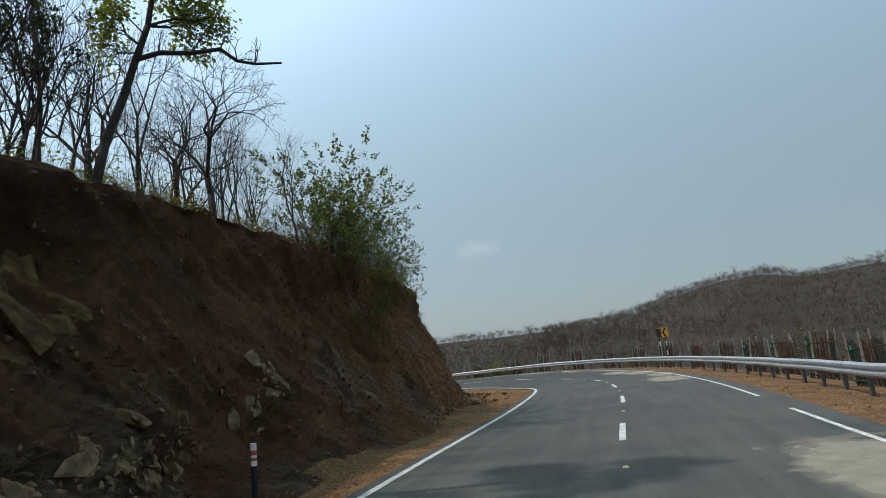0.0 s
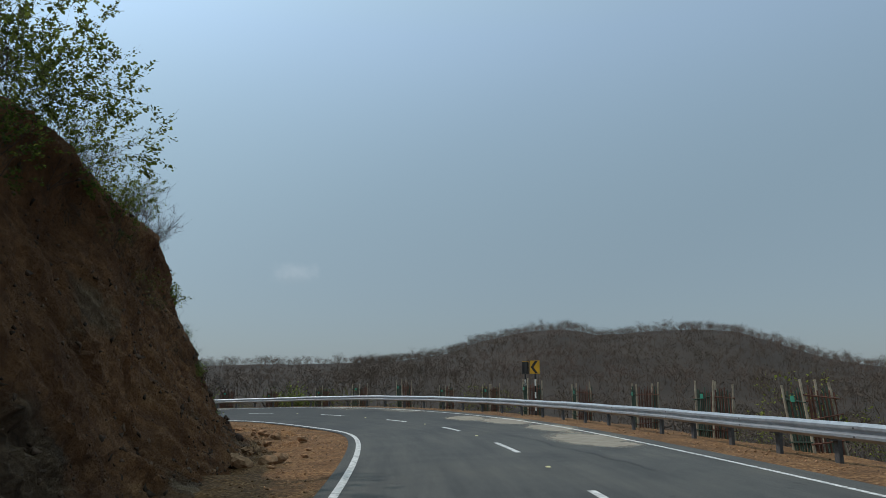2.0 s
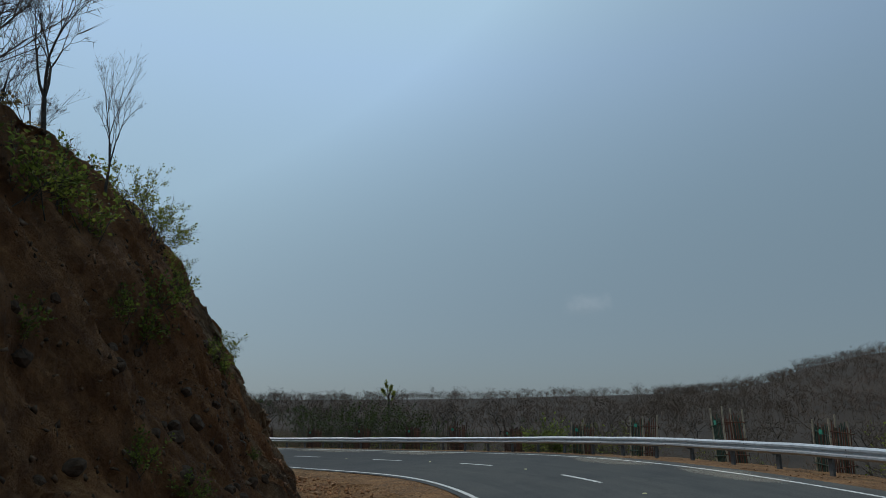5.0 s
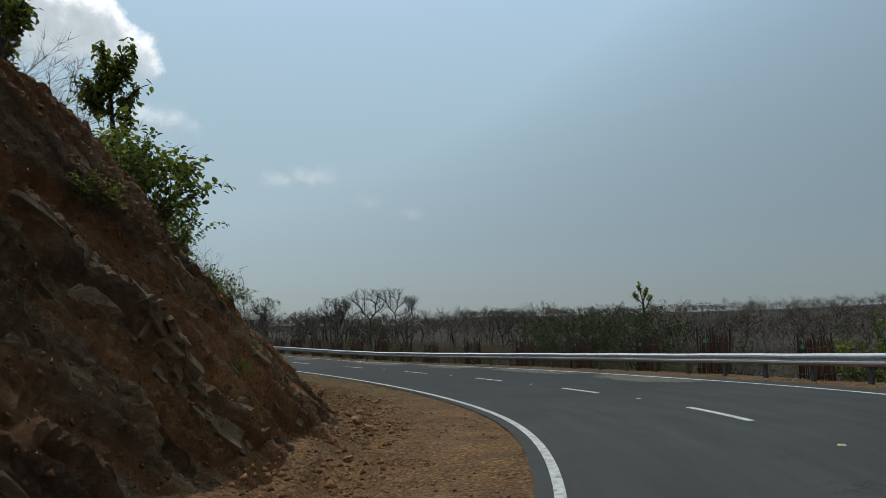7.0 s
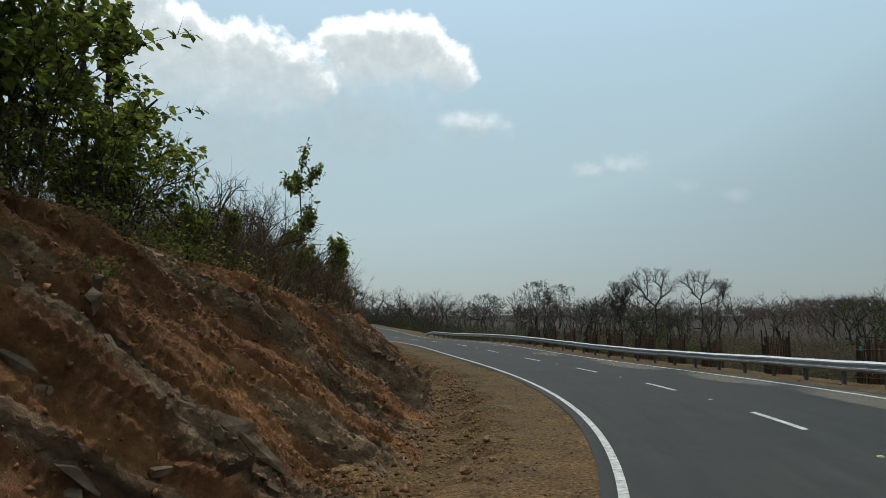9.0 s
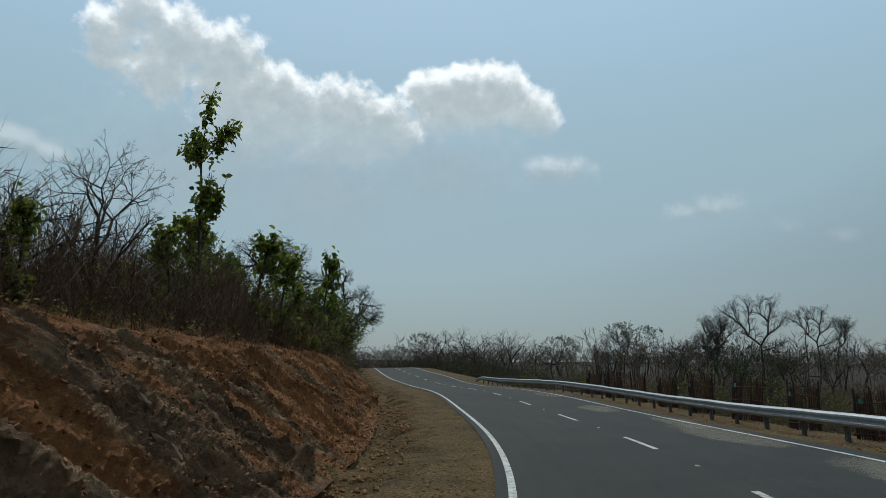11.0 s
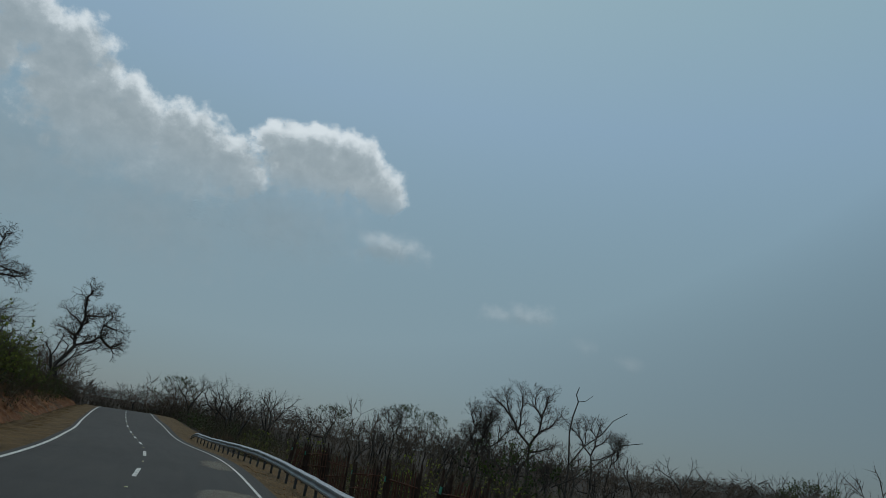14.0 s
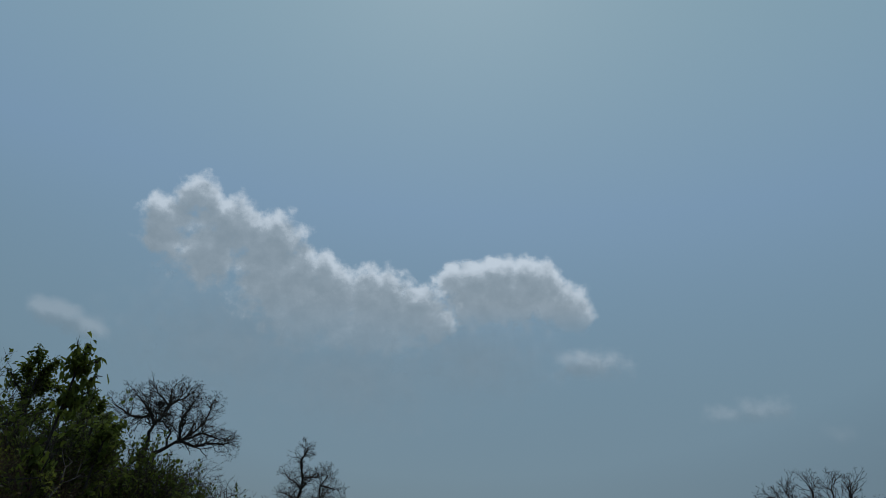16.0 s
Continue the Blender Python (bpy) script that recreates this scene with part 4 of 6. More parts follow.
row(bare(17, 4.2, "grey leafless shrubby tree above the cutting", dict(ROUND, levels=4)), [placed(bank_place(78.5, 13.6), 0, 0.6), placed(bank_place(81.5, 13.9), 120, 0.55), placed(bank_place(76.0, 14.6), 210, 0.7), placed(bank_place(85.0, 14.0), 30, 0.6), placed(bank_place(117.5, 11.0), 80, 0.8), placed(bank_place(88.0, 13.4), 300, 0.6)] + sown(16, 60, 116, 14, 20, 71, (0.45, 0.8)))


def crooked_tree(label, x, y, yaw, limbs, seed, thick, conf, length, sprays=2):
    """A tree grown on a few main limbs: each a chain of (aside, height) in metres, wandering in depth, with forked sprays along it."""
    rng = random.Random(seed)
    root = tagged(new("bare_tree"), label, "tree")
    foot = tall_at(x, y, 1.0, 1.0).translation
    v, f, tips, deep = [], [], [], {}
    for n, path in enumerate(limbs):
        path = [(path[0][0] * 0.8, foot.z - 0.4)] + path if n == 0 else path
        r = thick if n == 0 else thick * 0.62 if n < 3 else thick * 0.48
        depth = deep.get(path[0], 0.0)
        for k, (a, b) in enumerate(zip(path, path[1:])):
            step = math.hypot(b[0] - a[0], b[1] - a[1])
            after = depth + (rng.gauss(0, 0.38) * step if n or k else 0.0)
            p, q = Vector((a[0], depth, a[1] - foot.z)), Vector((b[0], after, b[1] - foot.z))
            bend = p.lerp(q, 0.5) + Vector((rng.gauss(0, 0.06), rng.gauss(0, 0.06), rng.gauss(0, 0.04))) * step
            r1 = r * (1 - 0.75 * (k + 1) / len(path))
            r0 = r * (1 - 0.75 * k / len(path))
            tube(v, f, p, bend, r0, (r0 + r1) / 2, 7 if n < 3 else 5)
            tube(v, f, bend, q, (r0 + r1) / 2, r1, 7 if n < 3 else 5)
            deep[b] = depth = after
            d = (q - p).normalized()
            if n or k > 1:
                for spot in [bend] * (sprays - 1) + [q] * (sprays + (k == len(path) - 2)):
                    e = (d * 0.8 + Vector((rng.gauss(0, 0.55), rng.gauss(0, 0.55), rng.gauss(0.25, 0.4)))).normalized()
                    fork(rng, spot, e, length * rng.uniform(0.7, 1.15), max(r1 * 0.6, thick * 0.16), conf["levels"], conf, v, f, tips)
    solid("trunk", v, f, BARK, root, smooth=True)
    v, f = [], []
    for p, d in tips:
        for _ in range(2):
            e = (d + Vector((rng.gauss(0, 0.5), rng.gauss(0, 0.5), rng.gauss(0.1, 0.45)))).normalized()
            sliver(v, f, p - d * length * 0.1, p + e * length * rng.uniform(0.2, 0.45), thick * 0.12, rng)
    solid("crown", v, f, TWIG, root)
    root.matrix_basis = Matrix.Translation(foot) @ pose(0, 0, 0, 0, 0, yaw)
    return root


TWISTED = dict(GNARLED, levels=3, wobble=0.26, three=0.3, side=0.5, angle=(22, 50), taper=0.84)
crooked_tree("dark crooked leafless tree holding a bird nest", -96.0, 86.8, 71, [
    [(0.2, 9.3), (0.1, 10.6), (0.0, 11.6)], [(0.0, 11.6), (-0.7, 12.5), (-1.6, 12.2), (-3.0, 12.4), (-4.3, 13.1)], [(0.0, 11.6), (0.5, 12.2), (0.7, 13.5), (0.4, 15.0)],
    [(-0.7, 12.5), (-1.7, 13.6), (-2.6, 14.3)], [(0.7, 13.5), (-0.7, 14.7)], [(0.7, 13.5), (1.5, 14.1), (2.2, 14.6)]], 301, 0.26, TWISTED, 0.70, 4)
crooked_tree("dark leafless tree with low wide-spreading twisted limbs", -96.4, 87.6, 71, [
    [(0.1, 8.8), (1.3, 9.4), (2.2, 10.1)], [(2.2, 10.1), (2.2, 11.3), (2.4, 12.5), (2.8, 13.3)], [(2.2, 10.1), (3.9, 9.6), (5.0, 10.0), (6.5, 10.0)],
    [(2.2, 10.1), (3.2, 11.3), (3.9, 12.3), (4.1, 13.5)], [(2.2, 10.1), (4.3, 10.9), (5.9, 10.5)], [(1.3, 9.4), (1.5, 10.7), (0.8, 11.4)]], 302, 0.25, TWISTED, 0.70, 4)
crooked_tree("gnarled leafless tree with one crooked upright leader", -136.5, 106.3, 49, [
    [(0.1, 4.5), (-0.2, 7.9), (-0.6, 9.3), (0.2, 11.1), (-0.1, 12.8), (0.1, 15.4), (0.0, 16.4)], [(-0.2, 7.9), (1.6, 8.7), (2.9, 10.0), (3.0, 11.8), (3.8, 13.2)], [(2.9, 10.0), (4.6, 8.6), (5.7, 8.9)],
    [(3.0, 11.8), (5.0, 11.4)], [(-0.6, 9.3), (-2.3, 10.0)], [(0.2, 11.1), (-2.2, 12.6)], [(-0.1, 12.8), (1.9, 13.0)]], 303, 0.32, TWISTED, 0.92, 4)
NEST_V, NEST_F = [], []
rng = random.Random(5)
for _ in range(220):
    d = Vector((rng.gauss(0, 1), rng.gauss(0, 1), rng.gauss(0, 0.8)))
    p = d.normalized() * rng.uniform(0.1, 0.5)
    e = Vector((rng.gauss(0, 1), rng.gauss(0, 1), rng.gauss(0, 0.4))).normalized() * 0.3
    tube(NEST_V, NEST_F, p - e, p + e, 0.016, 0.01, 3)
nest = tagged(solid("nest", NEST_V, NEST_F, BARK), "round bird nest of dark sticks in a bare tree", "nest")
nest.matrix_basis = Matrix.Translation((-95.8, 87.3, 13.3))

# mid-size bushes and trees along the top further on
row(plant("bush", "dense roadside bush of green and yellowing leaves", "bush", 41, SHRUB, 2.6, 8, 0.025, 6, 0.3, 9, 0.12, LEAF_MID, 0.4, True), sown(26, 120, 190, 10.2, 14, 7, (1.1, 1.9)) + sown(26, 116, 190, 14, 24, 17, (1.5, 2.6)))
row(plant("bush", "bush with yellow-green leaves among dry twigs", "bush", 42, SHRUB, 2.2, 7, 0.022, 8, 0.3, 5, 0.12, LEAF_YELLOW, 0.4, True), sown(12, 62, 104, 12.6, 15, 8, (0.7, 1.1)) + sown(16, 104, 185, 10.2, 16, 18, (0.9, 1.6)))
row(bare(15, 6.0), sown(26, 118, 200, 15, 34, 9, (0.7, 1.2)) + sown(18, -40, 8, 10.5, 20, 10, (0.6, 1.0)))

# trees beyond the barrier, one by one
UPSWEPT = dict(FAN, levels=3, wobble=0.16, three=0.2, side=0.35, angle=(16, 36), shrink=(0.68, 0.9), taper=0.84)
FAN_LIMBS = [[(1.4, 1.1), (1.2, 2.6)], [(1.2, 2.6), (0.4, 3.5), (-0.1, 4.5), (-0.7, 5.2), (-1.3, 5.7)], [(1.2, 2.6), (1.5, 3.6), (1.6, 4.7), (1.8, 5.6), (1.9, 6.1)],
             [(-0.1, 4.5), (-0.4, 5.5), (-0.5, 6.1)], [(0.4, 3.5), (0.5, 4.5), (0.5, 5.4), (0.3, 6.1)], [(1.6, 4.7), (1.0, 5.4), (1.0, 6.1)], [(1.5, 3.6), (2.2, 4.1), (2.6, 4.7)], [(1.3, 2.1), (2.2, 2.4), (2.9, 2.6)]]
fan_tree = crooked_tree("large dark leafless tree, its forked limbs fanned upwards", -54.0, 121.5, 59, [[(x, z * 0.9) for x, z in path] for path in FAN_LIMBS], 304, 0.14, UPSWEPT, 0.36, 3)
second = crooked_tree("leafless tree with long upswept forked limbs", -59.2, 123.8, 200, [[(x * 0.8, z * 0.72) for x, z in path] for path in FAN_LIMBS[:6]], 305, 0.11, UPSWEPT, 0.38, 4)
for old, x, y, yaw, size in [(second, -52.6, 118.2, 20, 0.5), (second, -64.0, 127.0, 90, 0.85), (fan_tree, -84.0, 150.0, 250, 1.05), (fan_tree, -83.8, 165.3, 40, 1.3), (second, -83.9, 174.0, 170, 1.3), (second, -95.0, 140.0, 100, 1.0), (second, -47.5, 118.6, 300, 0.5)]:
    copy_thing(old, placed(at_xy(x, y), yaw, size))
row(bare(59, 9.0, "leafless tree with wide spreading crown of drooping twigs", dict(GNARLED, levels=6, angle=(26, 54), up=0.0, three=0.3)), [tall_at(-138.5, 133.5, 8.5, 9.0, 0, 1.05), tall_at(-118, 128, 6.6, 9.0, 90, 1.0)])


def dead_tree():
    """A thin dead tree: a few long, bare, bent limbs rising out of the scrub."""
    root = tagged(new("bare_tree"), "thin dead tree with a few long bent limbs", "tree")
    v, f = [], []
    limbs = [[(0.0, -2.6), (-0.03, -0.9), (0.0, 0.0), (-0.06, 0.70), (-0.02, 1.06), (0.07, 1.40), (0.01, 1.55), (0.06, 1.72)],
             [(0.07, 1.40), (0.28, 1.46), (0.48, 1.62)], [(-0.03, 0.86), (-0.24, 0.96), (-0.48, 1.12)],
             [(0.0, 0.02), (0.30, 0.46), (0.68, 0.78), (0.92, 1.12), (1.24, 1.34)], [(0.70, 0.80), (0.58, 1.05), (0.66, 1.24)],
             [(-0.34, -0.50), (0.22, -0.18), (0.76, 0.30), (1.08, 0.62), (1.46, 0.72)], [(0.76, 0.30), (1.0, 0.40), (1.2, 0.36)]]
    for k, path in enumerate(limbs):
        thick = 0.023 if k == 0 else 0.016 if k in (3, 5) else 0.009
        for n, (a, b) in enumerate(zip(path, path[1:])):
            depth = 0.12 * math.sin(k * 2.1)
            tube(v, f, (a[0], depth * n, a[1]), (b[0], depth * (n + 1), b[1]), thick * (1 - 0.7 * n / len(path)), thick * (1 - 0.7 * (n + 1) / len(path)), 6)
    solid("trunk", v, f, BARK, root, smooth=True)
    return root


put(dead_tree(), Matrix.Translation((-30.0, 99.2, 0.72)) @ pose(0, 0, 0, 0, 0, 59))
row(bare(52, 8.5, thick=1.2), sown(20, 118, 205, 26, 70, 21, (0.5, 1.0), False) + sown(18, 62, 124, 44, 92, 121, (0.5, 0.8), False) + sown(14, 178, 240, 9, 24, 27, (0.7, 1.0), False))
row(bare(53, 8.0, conf=dict(GNARLED, levels=5), thick=1.2), sown(15, 122, 205, 26, 70, 22, (0.55, 1.0), False) + sown(9, 66, 124, 40, 92, 122, (0.6, 0.85), False))
row(bare(60, 9.0, "slender leafless tree with upswept limbs", dict(FAN, levels=5, angle=(12, 26))), sown(14, 122, 200, 28, 60, 28, (0.7, 1.0), False))
row(bare(58, 4.5, "thin young leafless tree in the roadside thicket", WAND, 0.6), sown(26, 108, 215, 12, 30, 26, (0.3, 0.65), False))
row(plant("leafy_tree", "dark green leafy tree among leafless ones", "tree", 54, ROUND, 9.0, 1, 0.17, 3, 0.5, 5, 0.26, LEAF_DARK),
    [tall_at(-154.6, 186, 12.3, 9.0, 0, 0.8), tall_at(-139, 181.2, 10.5, 9.0, 90, 0.7), tall_at(-160, 133, 8.0, 9.0, 30, 0.9), tall_at(-46, 150, 4.0, 9.0, 190), tall_at(-30, 128, 2.6, 9.0, 280), tall_at(-128, 150, 6.6, 9.0, 60)])
row(plant("sapling", "lone spindly sapling with a tuft of yellow-green leaves", "sapling", 55, dict(SLIM, low=0.75, shrink=(0.12, 0.26)), 8.0, 1, 0.09, 2, 0.3, 7, 0.20, LEAF_YELLOW),
    [tall_at(-14.9, 116.2, 5.2, 8.0)])
row(plant("bush", "rounded green bush below the roadside", "bush", 56, SHRUB, 3.6, 9, 0.03, 4, 0.3, 13, 0.10, LEAF_DARK, 0.4, True),
    [tall_at(4.5, 83.2, 1.3, 3.6, 0), tall_at(-8, 101, 2.0, 3.6, 60, 0.9), tall_at(-13, 108, 2.6, 3.6, 140, 0.9), tall_at(-18, 112, 3.0, 3.6, 200), tall_at(-2, 92, 0.6, 3.6, 20), tall_at(-24, 115, 2.4, 3.6, 330), tall_at(-44, 112, 2.2, 3.6, 10), tall_at(-14, 95.9, 2.0, 3.6, 40), tall_at(-10.8, 95, 2.2, 3.6, 80), tall_at(-8.3, 93.8, 2.4, 3.6, 160), tall_at(-14.6, 101, 2.4, 3.6, 210), tall_at(-16.9, 97.8, 1.5, 3.6, 300), tall_at(-6.2, 93.3, 1.9, 3.6, 20)]
    + sown(8, 66, 150, 9.5, 24, 23, (0.4, 0.7), False))
row(plant("bush", "round bright green bush beyond the barrier", "bush", 61, SHRUB, 3.0, 9, 0.03, 3, 0.3, 12, 0.17, LEAF, 0.45, True), [tall_at(4.3, 81.2, 1.5, 3.0, 0, 0.9), tall_at(6.0, 81.6, 1.0, 3.0, 120, 0.9)])
row(plant("bush", "dry thorny bush with a few yellow-green leaves", "bush", 57, SHRUB, 2.4, 8, 0.02, 8, 0.35, 4, 0.09, LEAF_YELLOW, 0.45, True),
    [placed(right_place(19.8, 8.6), 0, 1.1)] + sown(20, -10, 60, 8.6, 18, 24, (0.6, 1.1), False) + sown(20, 60, 150, 8.4, 14, 25, (0.7, 1.1), False))


# ---------------------------------------------------------------- masses of plants
def low_tree(seed, height, twigs=11):
    """A light far-off tree: slim forked stem and a rounded haze of fine twigs."""
    rng = random.Random(seed)
    v, f = [], []
    crotch = Vector((rng.gauss(0, 0.03), rng.gauss(0, 0.03), rng.uniform(0.22, 0.4)))
    for _ in range(2):
        sliver(v, f, Vector((0, 0, -0.06)), crotch * 1.15, 0.034, rng)
    n = rng.randint(4, 6)
    wide = rng.uniform(0.85, 1.25)
    for k in range(n):
        a, sp = 6.283 * k / n + rng.uniform(-0.5, 0.5), rng.uniform(0.10, 0.26) * wide
        mid = crotch + Vector((math.cos(a) * sp, math.sin(a) * sp, rng.uniform(0.18, 0.36)))
        sliver(v, f, crotch, mid, 0.017, rng)
        for _ in range(twigs):
            d = Vector((math.cos(a) * 0.45 + rng.gauss(0, 0.8), math.sin(a) * 0.45 + rng.gauss(0, 0.8), 0.5 + rng.gauss(0, 0.5))).normalized()
            start = crotch.lerp(mid, rng.uniform(0.35, 1.15))
            start = start + d * rng.uniform(0, 0.12)
            sliver(v, f, start, start + d * rng.uniform(0.08, 0.20), 0.013, rng)
    return np.array(v) * height, np.array(f)


def low_shrub(seed, height, n=15):
    """A tangle of thin bent stems, each with short side twigs."""
    rng = random.Random(seed)
    v, f = [], []
    for _ in range(n):
        p = Vector((rng.gauss(0, 0.14), rng.gauss(0, 0.14), -0.05))
        d = Vector((rng.gauss(0, 0.35), rng.gauss(0, 0.35), 1)).normalized()
        tall = rng.uniform(0.45, 1.0)
        for k in range(3):
            q = p + d * (tall / 3)
            sliver(v, f, p, q + d * 0.05, 0.011 - 0.002 * k, rng)
            for _ in range(2 if k else 1):
                e = p.lerp(q, rng.random())
                sliver(v, f, e, e + (d + Vector((rng.gauss(0, 0.9), rng.gauss(0, 0.9), rng.gauss(0, 0.5)))).normalized() * rng.uniform(0.07, 0.2), 0.006, rng)
            p = q
            d = (d + Vector((rng.gauss(0, 0.28), rng.gauss(0, 0.28), rng.gauss(0.05, 0.15)))).normalized()
    return np.array(v) * height, np.array(f)


def leaf_clump(seed, height, n=60, size=0.09):
    rng = random.Random(seed)
    v, f = [], []
    for _ in range(n):
        p = Vector((rng.gauss(0, 0.28), rng.gauss(0, 0.28), abs(rng.gauss(0.35, 0.28))))
        leaf(v, f, p, Vector((rng.gauss(0, 1), rng.gauss(0, 1), 0.3)).normalized(), size * rng.uniform(0.7, 1.4), rng)
    return np.array(v) * height, np.array(f)


def mass(name, models, places, material, label, category):
    """One mesh of many plants: places are rows of x, y, z, turn, size."""
    vs, fs, at = [], [], 0
    for k, (x, y, z, turn, size) in enumerate(places):
        mv, mf = models[k % len(models)]
        c, s = math.cos(turn), math.sin(turn)
        vs.append(np.stack([x + (mv[:, 0] * c - mv[:, 1] * s) * size, y + (mv[:, 0] * s + mv[:, 1] * c) * size, z + mv[:, 2] * size], 1))
        fs.append(mf + at)
        at += len(mv)
    v, f = np.concatenate(vs).astype(np.float32), np.concatenate(fs).astype(np.int32)
    me = bpy.data.meshes.new(name)
    me.vertices.add(len(v))
    me.vertices.foreach_set("co", v.ravel())
    me.loops.add(f.size)
    me.loops.foreach_set("vertex_index", f.ravel())
    me.polygons.add(len(f))
    me.polygons.foreach_set("loop_start", np.arange(0, f.size, 3, dtype=np.int32))
    me.materials.append(material)
    me.update(calc_edges=True)
    return tagged(new(name, me), label, category, kind="stuff")


def scatter_along(n, s0, s1, o0, o1, seed, size, left, power=1.0):
    r = np.random.default_rng(seed)
    s, o = r.uniform(s0, s1, n), o0 + (o1 - o0) * r.random(n) ** power
    p = on_road(s, -o if left else o)
    z = np.array([bank_place(a, b).z for a, b in zip(s, o)]) if left else ground_height(p[:, 0], p[:, 1])
    return np.stack([p[:, 0], p[:, 1], z - 0.05, r.uniform(0, 6.28, n), size[0] + (size[1] - size[0]) * r.random(n) ** 1.6], 1)


FAR_TWIG = natural("far_branches", [(0.3, (0.076, 0.055, 0.044)), (0.7, (0.124, 0.095, 0.077))], [(0.35, (0.76, 0.78, 0.70)), (0.65, (1.12, 1.05, 1.0))], 0.3, 0.012, 0.95, 0, 0, None, 0.02, 0.18)
r = np.random.default_rng(3)
n = 11000
az, d = np.radians(np.where(np.arange(n) < 6600, r.uniform(-72, 92, n), r.uniform(-62, -10, n))), np.where(np.arange(n) < 6600, 70 + 850 * r.random(n) ** 1.2, r.uniform(220, 640, n))
more = np.random.default_rng(30)
az, d = np.append(az, np.radians(more.uniform(-14, 34, 1300))), np.append(d, more.uniform(230, 680, 1300))
fx, fy = -10 - np.sin(az) * d, 50 + np.cos(az) * d
low = np.random.default_rng(31)                      # low growth that closes the hill's ridge
la, ld = np.radians(low.uniform(-62, -8, 2200)), low.uniform(545, 640, 2200)
fx, fy = np.append(fx, 2 - np.sin(la) * ld), np.append(fy, 20 + np.cos(la) * ld)
short = np.append(np.ones(len(az)), np.full(2200, 0.5))
fs, fo = nearest(fx, fy)
keep = (fo > 40) & ((fs < 55) | (np.hypot(fx + 20, fy - 80) > 95))
fx, fy, short = fx[keep], fy[keep], short[keep]
mass("far_woods", [low_tree(k, 1.0) for k in range(8)], np.stack([fx, fy, ground_height(fx, fy), r.uniform(0, 6.28, len(fx)), (3.5 + 6.0 * r.random(len(fx)) ** 1.5) * np.where(r.random(len(fx)) < 0.12, 1.35, 1.0) * short], 1), FAR_TWIG,
     "leafless grey-brown deciduous woods on plain and hill", "woods")


def full_tree(seed, conf):
    """One leafless tree, a metre tall, as plain triangles."""
    rng = random.Random(seed)
    v, f, tips = [], [], []
    fork(rng, Vector((0, 0, -0.02)), Vector((rng.gauss(0, 0.08), rng.gauss(0, 0.08), 1)).normalized(), 0.26, 0.013, conf["levels"], conf, v, f, tips)
    for p, d in tips:
        for _ in range(6):
            e = (d + Vector((rng.gauss(0, 0.5), rng.gauss(0, 0.5), rng.gauss(0.1, 0.45)))).normalized()
            q = p - d * rng.uniform(0, 0.08)
            sliver(v, f, q, q + e * rng.uniform(0.05, 0.12), 0.0045, rng)
    k = 1 / max(x.z for x in v)
    return np.array(v) * k, np.array([(q[0], q[i], q[i + 1]) for q in f for i in range(1, len(q) - 1)])


WOODS = [full_tree(400 + k, dict((ROUND, FAN, GNARLED)[k % 3], levels=3, side=0.7)) for k in range(9)]
mass("woods", WOODS, np.concatenate([
    scatter_along(120, 116, 250, 42, 120, 61, (4.5, 8.5), False), scatter_along(120, 160, 270, 20, 90, 65, (5.0, 9.0), False), scatter_along(60, 56, 118, 66, 130, 62, (4.0, 7.5), False), scatter_along(120, 10, 60, 50, 120, 63, (5.0, 8.0), False), scatter_along(80, 195, 270, 10, 60, 64, (6.0, 9.5), True)]), FAR_TWIG,
    "leafless forest trees standing behind the roadside thicket", "woods")
mass("woods", WOODS, np.concatenate([
    scatter_along(110, 214, 292, 8, 40, 66, (6.0, 9.5), False), scatter_along(40, 200, 230, 9, 26, 67, (5.0, 8.0), True)]), FAR_TWIG,
    "dark leafless wood beyond the crest of the road", "woods")
DRY_STEM = natural("dry_stem", [(0.3, (0.065, 0.037, 0.023)), (0.7, (0.19, 0.12, 0.076))], ONE, 4, 0.5, 0.95, 0, 0.0, None, 0.02, 0.3)
SHRUBS = [low_shrub(k, 1.0) for k in range(9)]
mass("undergrowth", SHRUBS, np.concatenate([
    scatter_along(1500, 52, 230, 8.4, 55, 31, (0.6, 2.3), False, 1.3), scatter_along(650, -30, 60, 8.6, 60, 32, (0.6, 2.0), False, 1.3)]), TWIG,
    "tangled dry leafless undergrowth beyond the barrier", "undergrowth")
mass("undergrowth", SHRUBS, np.concatenate([
    scatter_along(750, 92, 165, 9, 34, 91, (1.0, 2.6), False), scatter_along(400, 96, 190, 30, 70, 92, (1.4, 3.0), False), scatter_along(560, 58, 126, 30, 84, 97, (1.2, 2.8), False)]), DRY_STEM,
    "dense brown scrub filling the wood beyond the barrier", "undergrowth")
mass("undergrowth", SHRUBS, np.concatenate([
    scatter_along(520, -30, 14, 8.7, 13, 33, (0.5, 2.1), True), scatter_along(90, 22, 60, 12.2, 15, 34, (0.4, 1.0), True), scatter_along(150, 60, 71, 12.3, 18, 35, (0.5, 1.6), True, 1.2), scatter_along(640, 73, 112, 12.2, 18, 38, (1.0, 3.6), True, 1.2), scatter_along(480, 110, 230, 10.0, 22, 36, (1.0, 3.4), True, 1.3), scatter_along(300, 90, 126, 10.9, 17, 37, (1.2, 3.6), True)]), DRY_STEM,
    "tangled dry stems and twigs along the cutting's top", "undergrowth")
